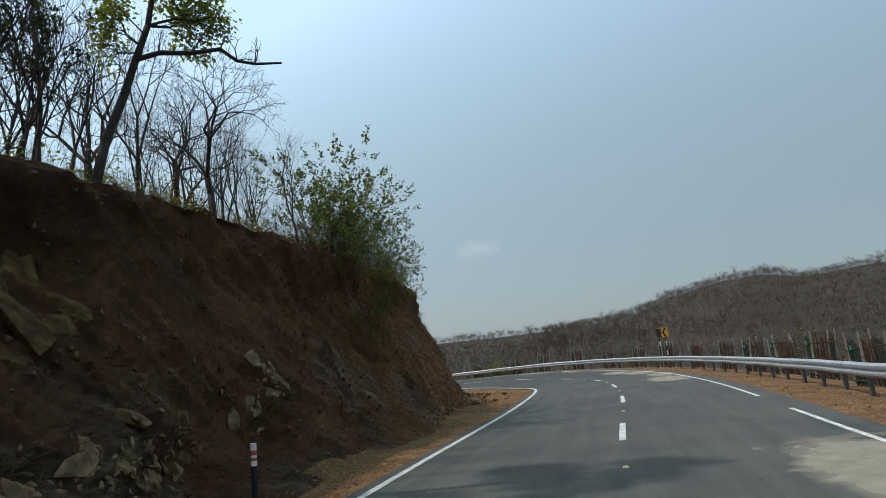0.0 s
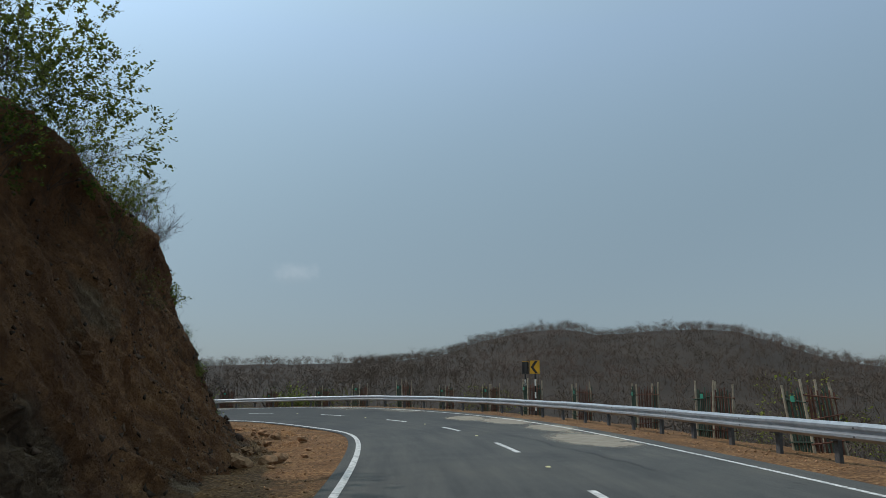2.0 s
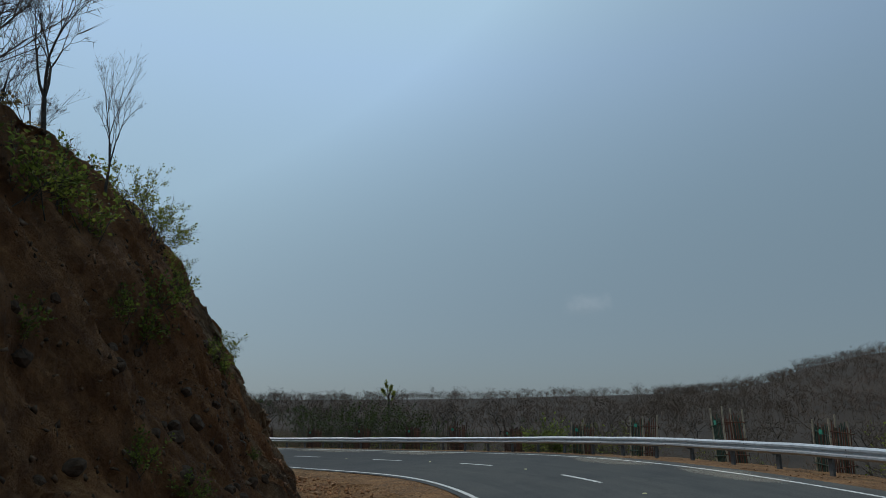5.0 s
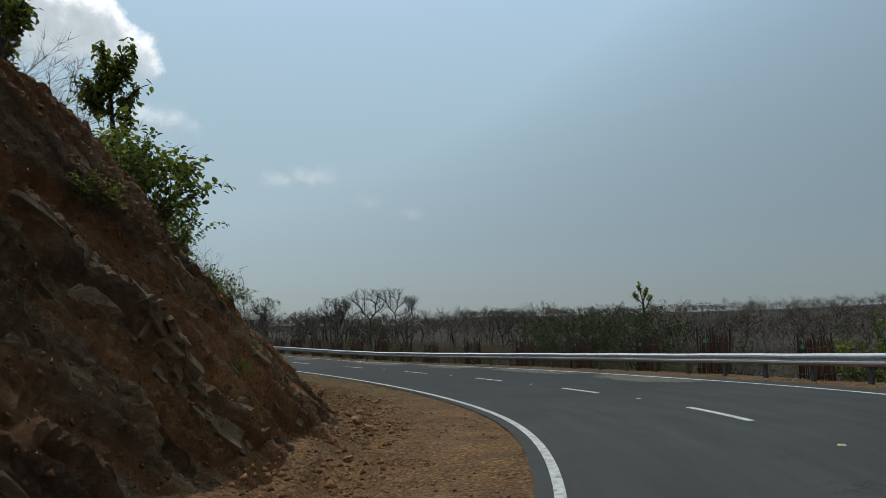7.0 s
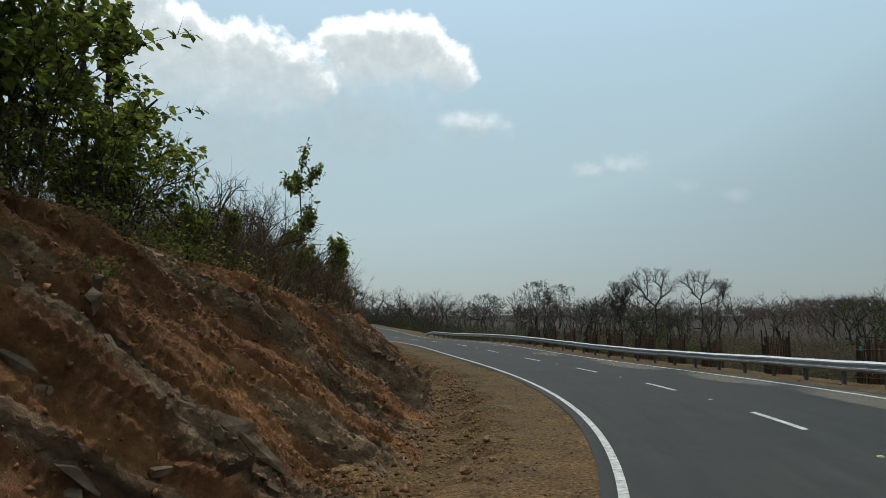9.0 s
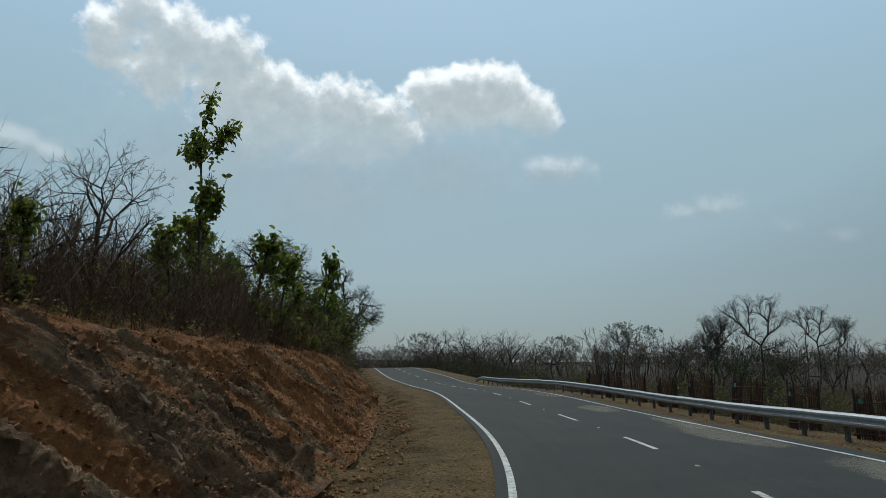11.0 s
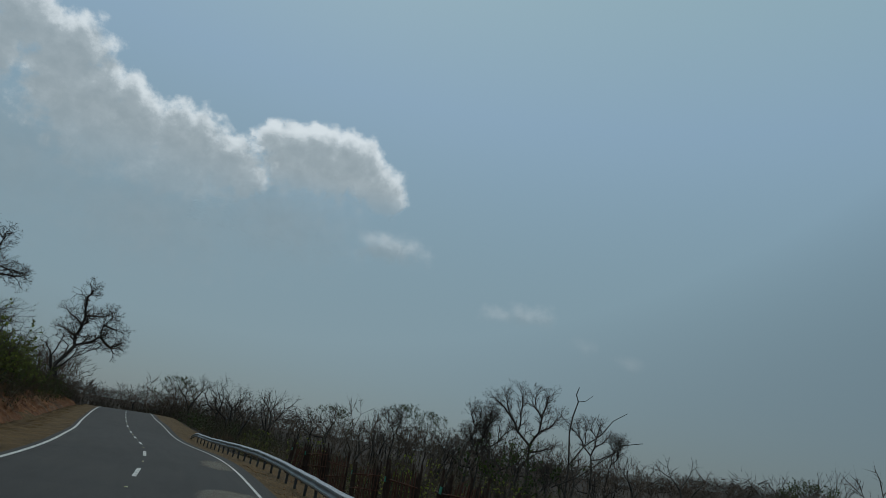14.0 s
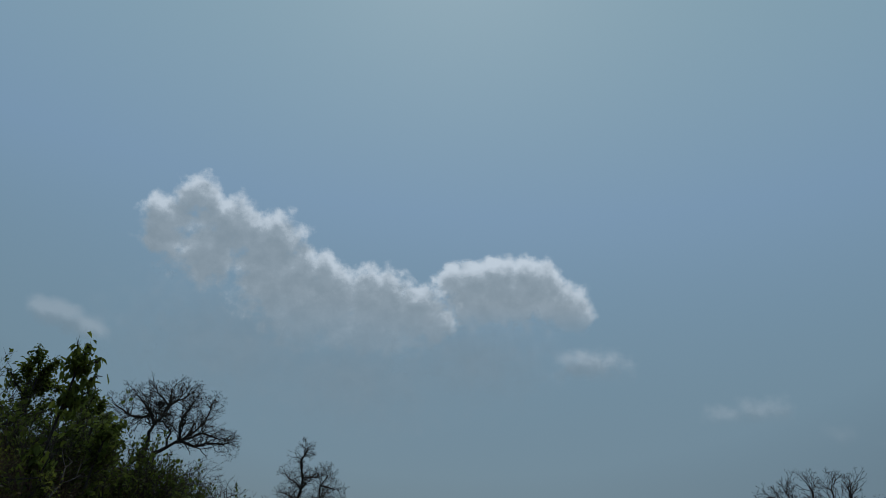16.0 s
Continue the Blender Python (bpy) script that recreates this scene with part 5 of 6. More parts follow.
mass("leafy_undergrowth", [leaf_clump(k, 1.0) for k in range(5)], np.concatenate([
    scatter_along(90, -20, 20, 8.7, 11, 41, (0.4, 0.9), True), scatter_along(110, 60, 80, 12.4, 15.5, 49, (0.6, 1.3), True), scatter_along(50, 80, 112, 12.2, 15, 42, (0.5, 1.0), True), scatter_along(60, 114, 200, 9.8, 18, 43, (0.6, 1.4), True)]), LEAF,
    "low green leaves among the dry stems", "undergrowth")
mass("leafy_undergrowth", [leaf_clump(k + 80, 1.0, 70, 0.10) for k in range(4)], np.concatenate([
    scatter_along(70, -12, 10, 8.6, 10.2, 50, (0.35, 0.8), True)]), LEAF_YELLOW,
    "low yellow-green shrubs along the cutting's edge", "undergrowth")
mass("leafy_undergrowth", [leaf_clump(k + 20, 1.0) for k in range(5)], np.concatenate([
    scatter_along(300, 55, 200, 8.6, 30, 44, (0.6, 1.5), False), scatter_along(160, -20, 60, 8.8, 40, 45, (0.5, 1.3), False)]), LEAF_DRY,
    "brown withered leaves on low shrubs", "undergrowth")


mass("thicket", SHRUBS, np.concatenate([
    scatter_along(260, 138, 238, 8.8, 18, 81, (1.6, 4.2), True), scatter_along(220, 158, 245, 8.2, 26, 82, (1.5, 3.6), False), scatter_along(150, 176, 240, 8.0, 20, 85, (2.6, 5.0), False), scatter_along(150, 170, 236, 8.6, 16, 86, (2.6, 5.0), True), scatter_along(300, 208, 285, 7.5, 24, 89, (3.5, 6.5), False)]), TWIG,
    "dark leafless thicket closing in on the road", "undergrowth")
mass("leafy_thicket", [leaf_clump(k + 60, 1.0, 80, 0.07) for k in range(5)], np.concatenate([
    scatter_along(150, 132, 235, 8.8, 16, 83, (1.4, 3.4), True), scatter_along(110, 158, 240, 8.4, 22, 84, (1.2, 2.8), False), scatter_along(260, 92, 165, 9.0, 26, 87, (0.7, 1.9), False), scatter_along(60, 176, 236, 8.2, 18, 88, (1.8, 3.2), False)]), LEAF_DARK,
    "dark green leafy thicket beside the road", "undergrowth")
SCRUB_LEAF = leaf_material("scrub_leaf", (0.052, 0.044, 0.024), (0.125, 0.102, 0.056), 0.4)
mass("leafy_thicket", [leaf_clump(k + 120, 1.0, 80, 0.055) for k in range(6)], np.concatenate([
    scatter_along(620, 93, 150, 8.6, 30, 94, (0.9, 2.1), False), scatter_along(260, 100, 170, 30, 60, 95, (1.5, 2.8), False), scatter_along(120, 62, 92, 9.0, 20, 96, (0.7, 1.6), False), scatter_along(420, 60, 128, 26, 80, 98, (1.1, 2.4), False), scatter_along(560, 92, 132, 8.4, 42, 198, (0.8, 1.9), False), scatter_along(380, 92, 114, 7.6, 16, 199, (0.5, 1.2), False), scatter_along(520, 104, 160, 16, 62, 200, (1.3, 2.6), False)]), SCRUB_LEAF,
    "brown and olive scrub leaves beyond the barrier", "undergrowth")
mass("leafy_thicket", [leaf_clump(k + 140, 1.0, 80, 0.06) for k in range(5)], scatter_along(260, 108, 200, 9.6, 18, 143, (0.8, 2.0), True), SCRUB_LEAF,
    "brown and olive scrub leaves above the earth bank", "undergrowth")
mass("undergrowth", [low_shrub(k + 30, 1.0, 12) for k in range(5)], np.concatenate([
    scatter_along(420, -16, 24, 8.35, 9.3, 99, (0.25, 0.8), True)]), TWIG,
    "dead twigs and roots along the overhanging turf", "undergrowth")
mass("leaf_litter", [leaf_clump(k + 40, 1.0, 40, 0.22) for k in range(4)], np.concatenate([
    scatter_along(260, -20, 20, 8.5, 10.5, 46, (0.15, 0.45), True), scatter_along(420, 56, 125, 11.2, 14.5, 47, (0.15, 0.5), True), scatter_along(120, 24, 50, 11.6, 13.5, 48, (0.15, 0.4), True), scatter_along(160, 50, 112, 6.8, 8.3, 93, (0.06, 0.2), True)]), LEAF_DRY,
    "withered brown leaves lying along the cutting's top", "leaf litter")

# ---------------------------------------------------------------- bamboo tree guards
BAMBOO_RED = natural("red_stained_bamboo", [(0.3, (0.070, 0.030, 0.020)), (0.7, (0.17, 0.075, 0.048))], ONE, 6, 1, 0.8, 0, 0.2)
BAMBOO_PALE = natural("pale_bamboo", [(0.3, (0.20, 0.16, 0.11)), (0.7, (0.40, 0.34, 0.25))], ONE, 6, 1, 0.7, 0, 0.2)
BAMBOO_GREEN = natural("green_bamboo", [(0.3, (0.022, 0.038, 0.028)), (0.7, (0.052, 0.080, 0.056))], ONE, 6, 1, 0.8, 0, 0.2)
BAMBOO_BROWN = natural("brown_bamboo", [(0.3, (0.036, 0.020, 0.014)), (0.7, (0.088, 0.050, 0.036))], ONE, 6, 1, 0.8, 0, 0.2)
TIN = natural("green_tin", [(0.3, (0.02, 0.16, 0.10)), (0.7, (0.04, 0.26, 0.17))], ONE, 6, 1, 0.5, 0, 0.1)


def tree_guard(seed, pale=True):
    """A square pen of bamboo: corner posts, two panels stained green and two stained red, or all weathered brown."""
    rng = random.Random(seed)
    root = tagged(new("tree_guard"), "square bamboo tree guard, green and rust-red panels on pale posts" if pale else "weathered square bamboo tree guard of rust-brown stakes", "tree guard", "tree guards along the road")
    half = 0.36
    corners = [Vector((x * half, y * half, 0)) for x, y in ((1, -1), (1, 1), (-1, 1), (-1, -1))]
    tops = [c * rng.uniform(1.0, 1.1) + Vector((rng.gauss(0, 0.04), rng.gauss(0, 0.04), rng.uniform(1.5, 1.74))) for c in corners]
    for c, t in zip(corners, tops):
        v, f = [], []
        tube(v, f, c - Vector((0, 0, 0.3)), c.lerp(t, 0.55), 0.034, 0.032, 7)
        tube(v, f, c.lerp(t, 0.55), t, 0.032, 0.028, 7)
        solid("post", v, f, BAMBOO_PALE if pale else BAMBOO_BROWN, root)
    for k, stain in enumerate((BAMBOO_GREEN, BAMBOO_RED, BAMBOO_GREEN, BAMBOO_RED) if pale else (BAMBOO_BROWN, BAMBOO_RED) * 2):
        a, c = corners[k], corners[(k + 1) % 4]
        out = Vector((a.x + c.x, a.y + c.y, 0)).normalized()
        skew = rng.gauss(0, 0.05)
        for n in range(1, 8):
            foot = a.lerp(c, (n + rng.uniform(-0.25, 0.25)) / 8) + out * 0.01 - Vector((0, 0, 0.15))
            top = foot + (c - a) * (skew + rng.gauss(0, 0.02)) + Vector((0, 0, 0.15 + rng.uniform(1.28, 1.5)))
            v, f = [], []
            tube(v, f, foot, top, 0.021, 0.017, 5)
            solid("stake", v, f, stain, root)
        for z in (0.22, 0.70, 1.16):
            v, f = [], []
            tube(v, f, a.lerp(c, -0.08) + out * 0.045 + Vector((0, 0, z + rng.gauss(0, 0.04))), a.lerp(c, 1.08) + out * 0.045 + Vector((0, 0, z + rng.gauss(0, 0.04))), 0.019, 0.017, 5)
            solid("rail", v, f, stain, root)
    v, f = [], []
    box(v, f, Matrix.Translation((half + 0.075, 0.02, 1.14)), 0.012, 0.15, 0.14)
    solid("tag", v, f, TIN, root, "green painted tin tag")
    return root


GUARD_S = [8.4, 13.0, 17.3, 21.9, 26.4, 31.4, 35.9, 39.9, 44.2, 48.4, 53.1, 57.0, 62.3, 67.2, 71.3, 76.5, 81.7, 87.0, 92.1, 95.6, 99.4, 103.2, 107.0, 111.0, 115.0, 119.0]
rng = random.Random(77)
guards = {k: tree_guard(60 + k, k < 3) for k in range(5)}
used = set()
for i, s in enumerate(GUARD_S):
    at = right_place(s, 7.0 if s < 85 else 6.8)
    m = placed(at, road_yaw(s) + 180 + rng.uniform(-14, 14), rng.uniform(0.95, 1.1), (rng.gauss(0, 2.5), rng.gauss(0, 2.5)), rng.uniform(0.92, 1.08))
    k = i % 3 if s < 62 else 3 + i % 2
    last = i + (3 if s < 62 else 2) >= len(GUARD_S) or (s < 62 and GUARD_S[i + 3] >= 62)
    if last and k not in used:
        used.add(k)
        put(guards[k], m)
    else:
        copy_thing(guards[k], m)

# ---------------------------------------------------------------- chevron signs and roadside post
YELLOW = natural("yellow_sheeting", [(0.3, (0.42, 0.22, 0.015)), (0.7, (0.58, 0.32, 0.02))], ONE, 4, 1, 0.5, 0, 0.0)
BLACK = natural("black_paint", [(0.3, (0.012, 0.012, 0.012)), (0.7, (0.025, 0.024, 0.022))], ONE, 6, 1, 0.6, 0, 0.1)
WHITE = natural("white_paint", [(0.3, (0.55, 0.54, 0.50)), (0.7, (0.75, 0.74, 0.70))], ONE, 6, 1, 0.6, 0, 0.1)
REDPAINT = natural("red_paint", [(0.3, (0.30, 0.06, 0.03)), (0.7, (0.42, 0.10, 0.05))], ONE, 6, 1, 0.6, 0, 0.1)


def banded_pole(root, colours, r, height, band):
    z, k = -0.3, 0
    while z < height - 1e-6:
        top = min(z + (band if z >= 0 else 0.3 + band * 0.4), height)
        v, f = [], []
        tube(v, f, (0, 0, z), (0, 0, top), r, r, 12)
        solid("pole_band", v, f, colours[k % len(colours)], root, smooth=False)
        z, k = top, k + 1


def chevron_sign(at, yaw, tilt, label):
    root = tagged(new("chevron_sign"), label, "road sign")
    banded_pole(root, (BLACK, WHITE), 0.038, 2.05, 0.32)
    w, h = 0.52, 0.68
    v, f = [], []
    box(v, f, Matrix.Translation((0, -0.045, 2.02)), w, 0.012, h)
    board = solid("board", v, f, YELLOW, root, "amber yellow sign board")
    v = [(x, -0.055, 2.02 + z) for x, z in ((0.17, 0.02), (-0.07, 0.34), (0.17, 0.66), (0.02, 0.66), (-0.22, 0.34), (0.02, 0.02))]
    v += [(x, -0.0512, z) for x, _, z in v]
    f = [(0, 1, 4, 5), (1, 2, 3, 4)] + [(i, 6 + i, 6 + (i + 1) % 6, (i + 1) % 6) for i in range(6)]
    solid("chevron", v, f, BLACK, board, "black chevron arrow")
    v, f = [], []
    box(v, f, Matrix.Translation((0, -0.030, 2.02)), w - 0.02, 0.012, h - 0.02)
    for x in (-0.16, 0.16):
        box(v, f, Matrix.Translation((x, -0.01, 2.03)), 0.03, 0.03, h - 0.04)
    solid("backing_frame", v, f, BLACK, board, "dark metal back with stiffening bars")
    root.matrix_basis = placed(at, yaw, 1.0, tilt)
    return root


chevron_sign(right_place(35.3, 6.8) + Vector((0, 0, 0.1)), road_yaw(36) - 44, (0, 0), "amber chevron sign board facing traffic on banded pole")
chevron_sign(right_place(36.2, 6.8) + Vector((0, 0, 0.1)), road_yaw(36) + 108, (0, 1), "chevron sign seen from behind on black and white pole")

post = tagged(new("delineator_post"), "short black, white and red banded roadside post", "delineator post")
for z0, z1, paint in ((-0.3, 0.52, BLACK), (0.52, 0.60, WHITE), (0.60, 0.65, REDPAINT), (0.65, 0.69, WHITE), (0.69, 0.77, REDPAINT), (0.77, 0.88, WHITE)):
    v, f = [], []
    tube(v, f, (0, 0, z0), (0, 0, z1), 0.05, 0.05, 12)
    solid("pole_band", v, f, paint, post)
post.matrix_basis = placed(Vector(on_road(-3.05, -5.9)) - Vector((0, 0, 0.06)), 0)

# ---------------------------------------------------------------- stones
def stone_mesh(name, seed, material, flat=0.7):
    rng = random.Random(seed)
    bm = bmesh.new()
    bmesh.ops.create_icosphere(bm, subdivisions=2, radius=0.5)
    off = Vector((rng.uniform(0, 50), rng.uniform(0, 50), 0))
    for w in bm.verts:
        c = noise.voronoi(w.co * 2.2 + off)[0]
        w.co = w.co * (0.75 + 0.45 * noise.fractal(w.co * 1.6 + off, 1.0, 2.0, 2) + 0.35 * (c[1] - c[0]))
        w.co.z *= flat
    me = bpy.data.meshes.new(name)
    bm.to_mesh(me)
    bm.free()
    me.materials.append(material)
    return me


STONES = [stone_mesh("stone", k, RED_STONE) for k in range(6)]


def stones(places, label, group):
    rng = random.Random(91)
    for k, (s, o, size) in enumerate(places):
        ob = tagged(new("rock", STONES[k % 6]), label, "rock", group)
        p = Vector(on_road(s, o)) - Vector((0, 0, 0.10 - size * 0.16))
        ob.matrix_basis = placed(p, rng.uniform(0, 360), size, (rng.gauss(0, 12), rng.gauss(0, 12)))


rng = random.Random(4)
stones([(17.2, -6.2, 0.6), (17.9, -5.75, 0.55), (18.0, -6.5, 0.5), (18.6, -5.6, 0.5), (26.5, -5.6, 0.45), (24.6, -6.6, 0.35), (29.5, -6.6, 0.45), (28.0, -5.2, 0.3), (33, -6.5, 0.4), (36, -6.9, 0.45), (21.5, -6.8, 0.4), (31.0, -5.7, 0.3)]
       + [(rng.uniform(15, 44), -rng.uniform(4.9, 7.6), rng.uniform(0.14, 0.3)) for _ in range(26)]
       + [(60.5, -7.4, 0.42), (58, -7.1, 0.3), (63, -7.6, 0.3)] + [(rng.uniform(46, 100), -rng.uniform(5.5, 8.2), rng.uniform(0.12, 0.26)) for _ in range(30)], "reddish loose rock lying on the dirt verge", "loose rocks on the verge")


def lump(seed, size, blocky=False):
    """An angular lump of bedded rock, its faces broken flat; a blocky one keeps the joints' corners."""
    rng = random.Random(seed)
    bm = bmesh.new()
    for n in range(16):
        d = Vector((rng.gauss(0, 1), rng.gauss(0, 1), rng.gauss(0, 1))).normalized() * rng.uniform(0.42, 0.6)
        if blocky:
            d = Vector((n & 1, n >> 1 & 1, n >> 2 & 1)) - Vector((0.5, 0.5, 0.5))
            d = Vector(x * rng.uniform(0.5, 1.05) for x in d)
        bm.verts.new((d.x * size[0], d.y * size[1], d.z * size[2]))
    made = bmesh.ops.convex_hull(bm, input=bm.verts[:])
    bmesh.ops.delete(bm, geom=[x for x in made["geom_interior"] if isinstance(x, bmesh.types.BMVert)], context="VERTS")
    return bm


def slab(at, m, seed, size, material=PALE_ROCK, blocky=False):
    bm = lump(seed, size, blocky)
    me = bpy.data.meshes.new("rock")
    bm.to_mesh(me)
    bm.free()
    me.materials.append(material)
    ob = tagged(new("rock", me), "angular tan rock jutting from the red earth face", "rock", "rocks in the cutting")
    ob.matrix_basis = Matrix.Translation(at) @ m


FRAGMENTS = ([], [])


def fragment(at, m, seed, size):
    """A small broken bit of rock, joined with the others."""
    bm = lump(seed, size)
    n, where = len(FRAGMENTS[0]), Matrix.Translation(at) @ m
    bm.verts.index_update()
    FRAGMENTS[0].extend(where @ w.co for w in bm.verts)
    FRAGMENTS[1].extend(tuple(n + w.index for w in f.verts) for f in bm.faces)
    bm.free()


def in_bank(s, t):
    i, j = int(np.argmin(abs(BANK_S - s))), int(np.argmin(abs(BANK_T - t)))
    return Vector(BANK_V[i, j])


def lying(s, t, tilt, rng, turn=None):
    """A turn that lays a flat rock against the cutting's face."""
    a, c, d = in_bank(s - 0.5, t), in_bank(s + 0.5, t), in_bank(s, t + 0.08)
    along, up = (c - a).normalized(), (d - in_bank(s, t - 0.08)).normalized()
    out = along.cross(up).normalized()
    if out.z < 0:
        out = -out
    m = Matrix((along, out.cross(along), out)).transposed().to_4x4()
    return m @ pose(0, 0, 0, rng.gauss(0, tilt), rng.gauss(0, tilt), rng.uniform(0, 360) if turn is None else turn)


rng = random.Random(15)
for k, (s, t, size) in enumerate([(-5.4, 0.80, (1.3, 0.8, 0.26)), (-5.9, 0.77, (1.3, 0.9, 0.26)), (-4.9, 0.73, (0.9, 0.5, 0.22)), (-5.8, 0.69, (1.3, 0.8, 0.26)), (-5.2, 0.68, (0.8, 0.6, 0.22)), (-6.3, 0.72, (1.4, 0.9, 0.26)), (-6.2, 0.60, (0.9, 0.5, 0.22)), (-4.7, 0.50, (0.9, 0.3, 0.2)), (-3.2, 0.47, (0.9, 0.3, 0.2))]):
    slab(in_bank(s, t), lying(s, t, 7, rng), 200 + k, size, TAN_ROCK)
for k, (s, t, size) in enumerate([(-0.4, 0.60, (0.7, 0.5, 0.2)), (0.1, 0.56, (0.8, 0.5, 0.2)), (-0.3, 0.53, (0.7, 0.45, 0.2)), (-0.9, 0.49, (0.7, 0.4, 0.2)), (-1.4, 0.46, (0.6, 0.35, 0.2)), (-6.6, 0.33, (0.8, 0.5, 0.2)), (-6.0, 0.36, (0.7, 0.4, 0.2)), (-7.0, 0.29, (0.9, 0.5, 0.22))]):
    slab(in_bank(s, t), lying(s, t, 9, rng), 220 + k, size)
for k in range(120):
    s = rng.uniform(-7.2, -3.0)
    t = 0.31 + (s + 7.2) * 0.02 + rng.gauss(0, 0.05)
    z = rng.uniform(0.07, 0.10 + 0.18 * rng.random() ** 2)
    fragment(in_bank(s, t), lying(s, t, 22, rng), 400 + k, (z * 1.8, z, z * 0.55))
for k in range(46):
    u = rng.gauss(0, 0.5)
    s, t = -0.6 + u * 0.9, 0.53 + u * 0.06 + rng.gauss(0, 0.04)
    z = rng.uniform(0.05, 0.17)
    fragment(in_bank(s, t), lying(s, t, 22, rng), 550 + k, (z * 1.7, z, z * 0.55))
EARTH_STONE = natural("earthy_stone", [(0.3, (0.030, 0.017, 0.011)), (0.7, (0.085, 0.052, 0.034))], ONE, 5, 0.8, 0.95, 0, 0.6, 10, 0.03)
BOULDERS = [stone_mesh("stone", 40 + k, EARTH_STONE, 0.85) for k in range(5)]
for k in range(70):
    s, t = rng.uniform(26, 44), rng.uniform(0.04, 0.6)
    ob = tagged(new("rock", BOULDERS[k % 5]), "rounded brown stone half buried in the earth face", "rock", "stones in the earth face")
    ob.matrix_basis = placed(in_bank(s, t), rng.uniform(0, 360), rng.uniform(0.16, 0.42), (rng.uniform(-40, 40), rng.uniform(-40, 40)))
for k in range(30):
    s, t = rng.uniform(44, 75), rng.uniform(0.05, 0.75)
    z = rng.uniform(0.10, 0.22)
    fragment(in_bank(s, t), pose(0, 0, 0, rng.uniform(0, 360), rng.uniform(0, 60), rng.uniform(0, 360)), 300 + k, (z, z * 0.8, z * 0.7))
tagged(solid("rock_fragments", FRAGMENTS[0], FRAGMENTS[1], PALE_ROCK), "broken pale bits of rock set in the earth face", "rock", kind="stuff")


BED_ROCK = natural("bedded_rock", [(0.3, (0.085, 0.055, 0.036)), (0.5, (0.17, 0.115, 0.075)), (0.72, (0.30, 0.22, 0.15))], [(0.3, (0.75, 0.72, 0.7)), (0.7, (1.15, 1.1, 1.05))], 4, 0.8, 0.93, 0, 0.9, 9, 0.04, 0.2)
for k in range(110):
    s, t = rng.uniform(45, 108), rng.uniform(0.05, 0.85)
    i, j = int(np.argmin(abs(BANK_S - s))), int(np.argmin(abs(BANK_T - t)))
    if ROCK_MAP[i, j] < 0.42:
        continue
    z = rng.uniform(0.22, 0.5) * (1.0 if s < 80 else 0.7)
    turn = lying(s, t, 7, rng, rng.gauss(-50, 7))
    slab(in_bank(s, t) - turn.to_3x3() @ Vector((0, 0, z * 0.13)), turn, 700 + k, (z * 2.3, z * 0.7, z * 0.6), BED_ROCK)
TAN_BED = natural("tan_bedded_rock", [(0.3, (0.080, 0.048, 0.026)), (0.5, (0.145, 0.096, 0.056)), (0.72, (0.235, 0.168, 0.104))], [(0.3, (0.75, 0.72, 0.7)), (0.7, (1.15, 1.1, 1.05))], 4, 0.8, 0.93, 0, 0.9, 9, 0.04, 0.2)
for k in range(26):                                    # a tan bed broken into blocks, running down the face
    u, w = k // 2, k % 2
    s, t = 51.05 + u * 0.10 + w * 0.22, 0.36 - u * 0.025 + w * 0.015
    turn = lying(s, t, 10, rng, rng.gauss(-52, 10))
    slab(in_bank(s, t) - turn.to_3x3() @ Vector((0, 0, 0.08)), turn, 900 + k, (rng.uniform(0.3, 0.6), rng.uniform(0.16, 0.3), 0.22), TAN_BED, True)
for k in range(80):
    s, t = rng.uniform(49.5, 66), rng.uniform(0.0, 0.62)
    z = rng.uniform(0.12, 0.34)
    turn = lying(s, t, 16, rng, rng.gauss(-50, 30))
    slab(in_bank(s, t) - turn.to_3x3() @ Vector((0, 0, z * 0.16)), turn, 930 + k, (z * rng.uniform(1.2, 2.2), z * 0.7, z * 0.55), BED_ROCK, True)


def gravel(name, n, s0, s1, o0, o1, seed, size, label, material=RED_STONE):
    r = np.random.default_rng(seed)
    s, o = r.uniform(s0, s1, n), r.uniform(o0, o1, n)
    p = on_road(s, o)
    tet = np.array([(1, 0, -0.3), (-0.5, 0.87, -0.3), (-0.5, -0.87, -0.3), (0.1, 0.1, 0.7)])
    models = [(tet * r.uniform(0.6, 1.2, (4, 3)), np.array([(0, 1, 3), (1, 2, 3), (2, 0, 3), (0, 2, 1)])) for _ in range(12)]
    drop = np.clip(np.abs(o) - 4.1, 0, 3) * (0.05 if o0 < 0 else 0.03)
    return mass(name, models, np.stack([p[:, 0], p[:, 1], p[:, 2] - drop, r.uniform(0, 6.28, n), size[0] + (size[1] - size[0]) * r.random(n) ** 3], 1), material, label, "gravel")


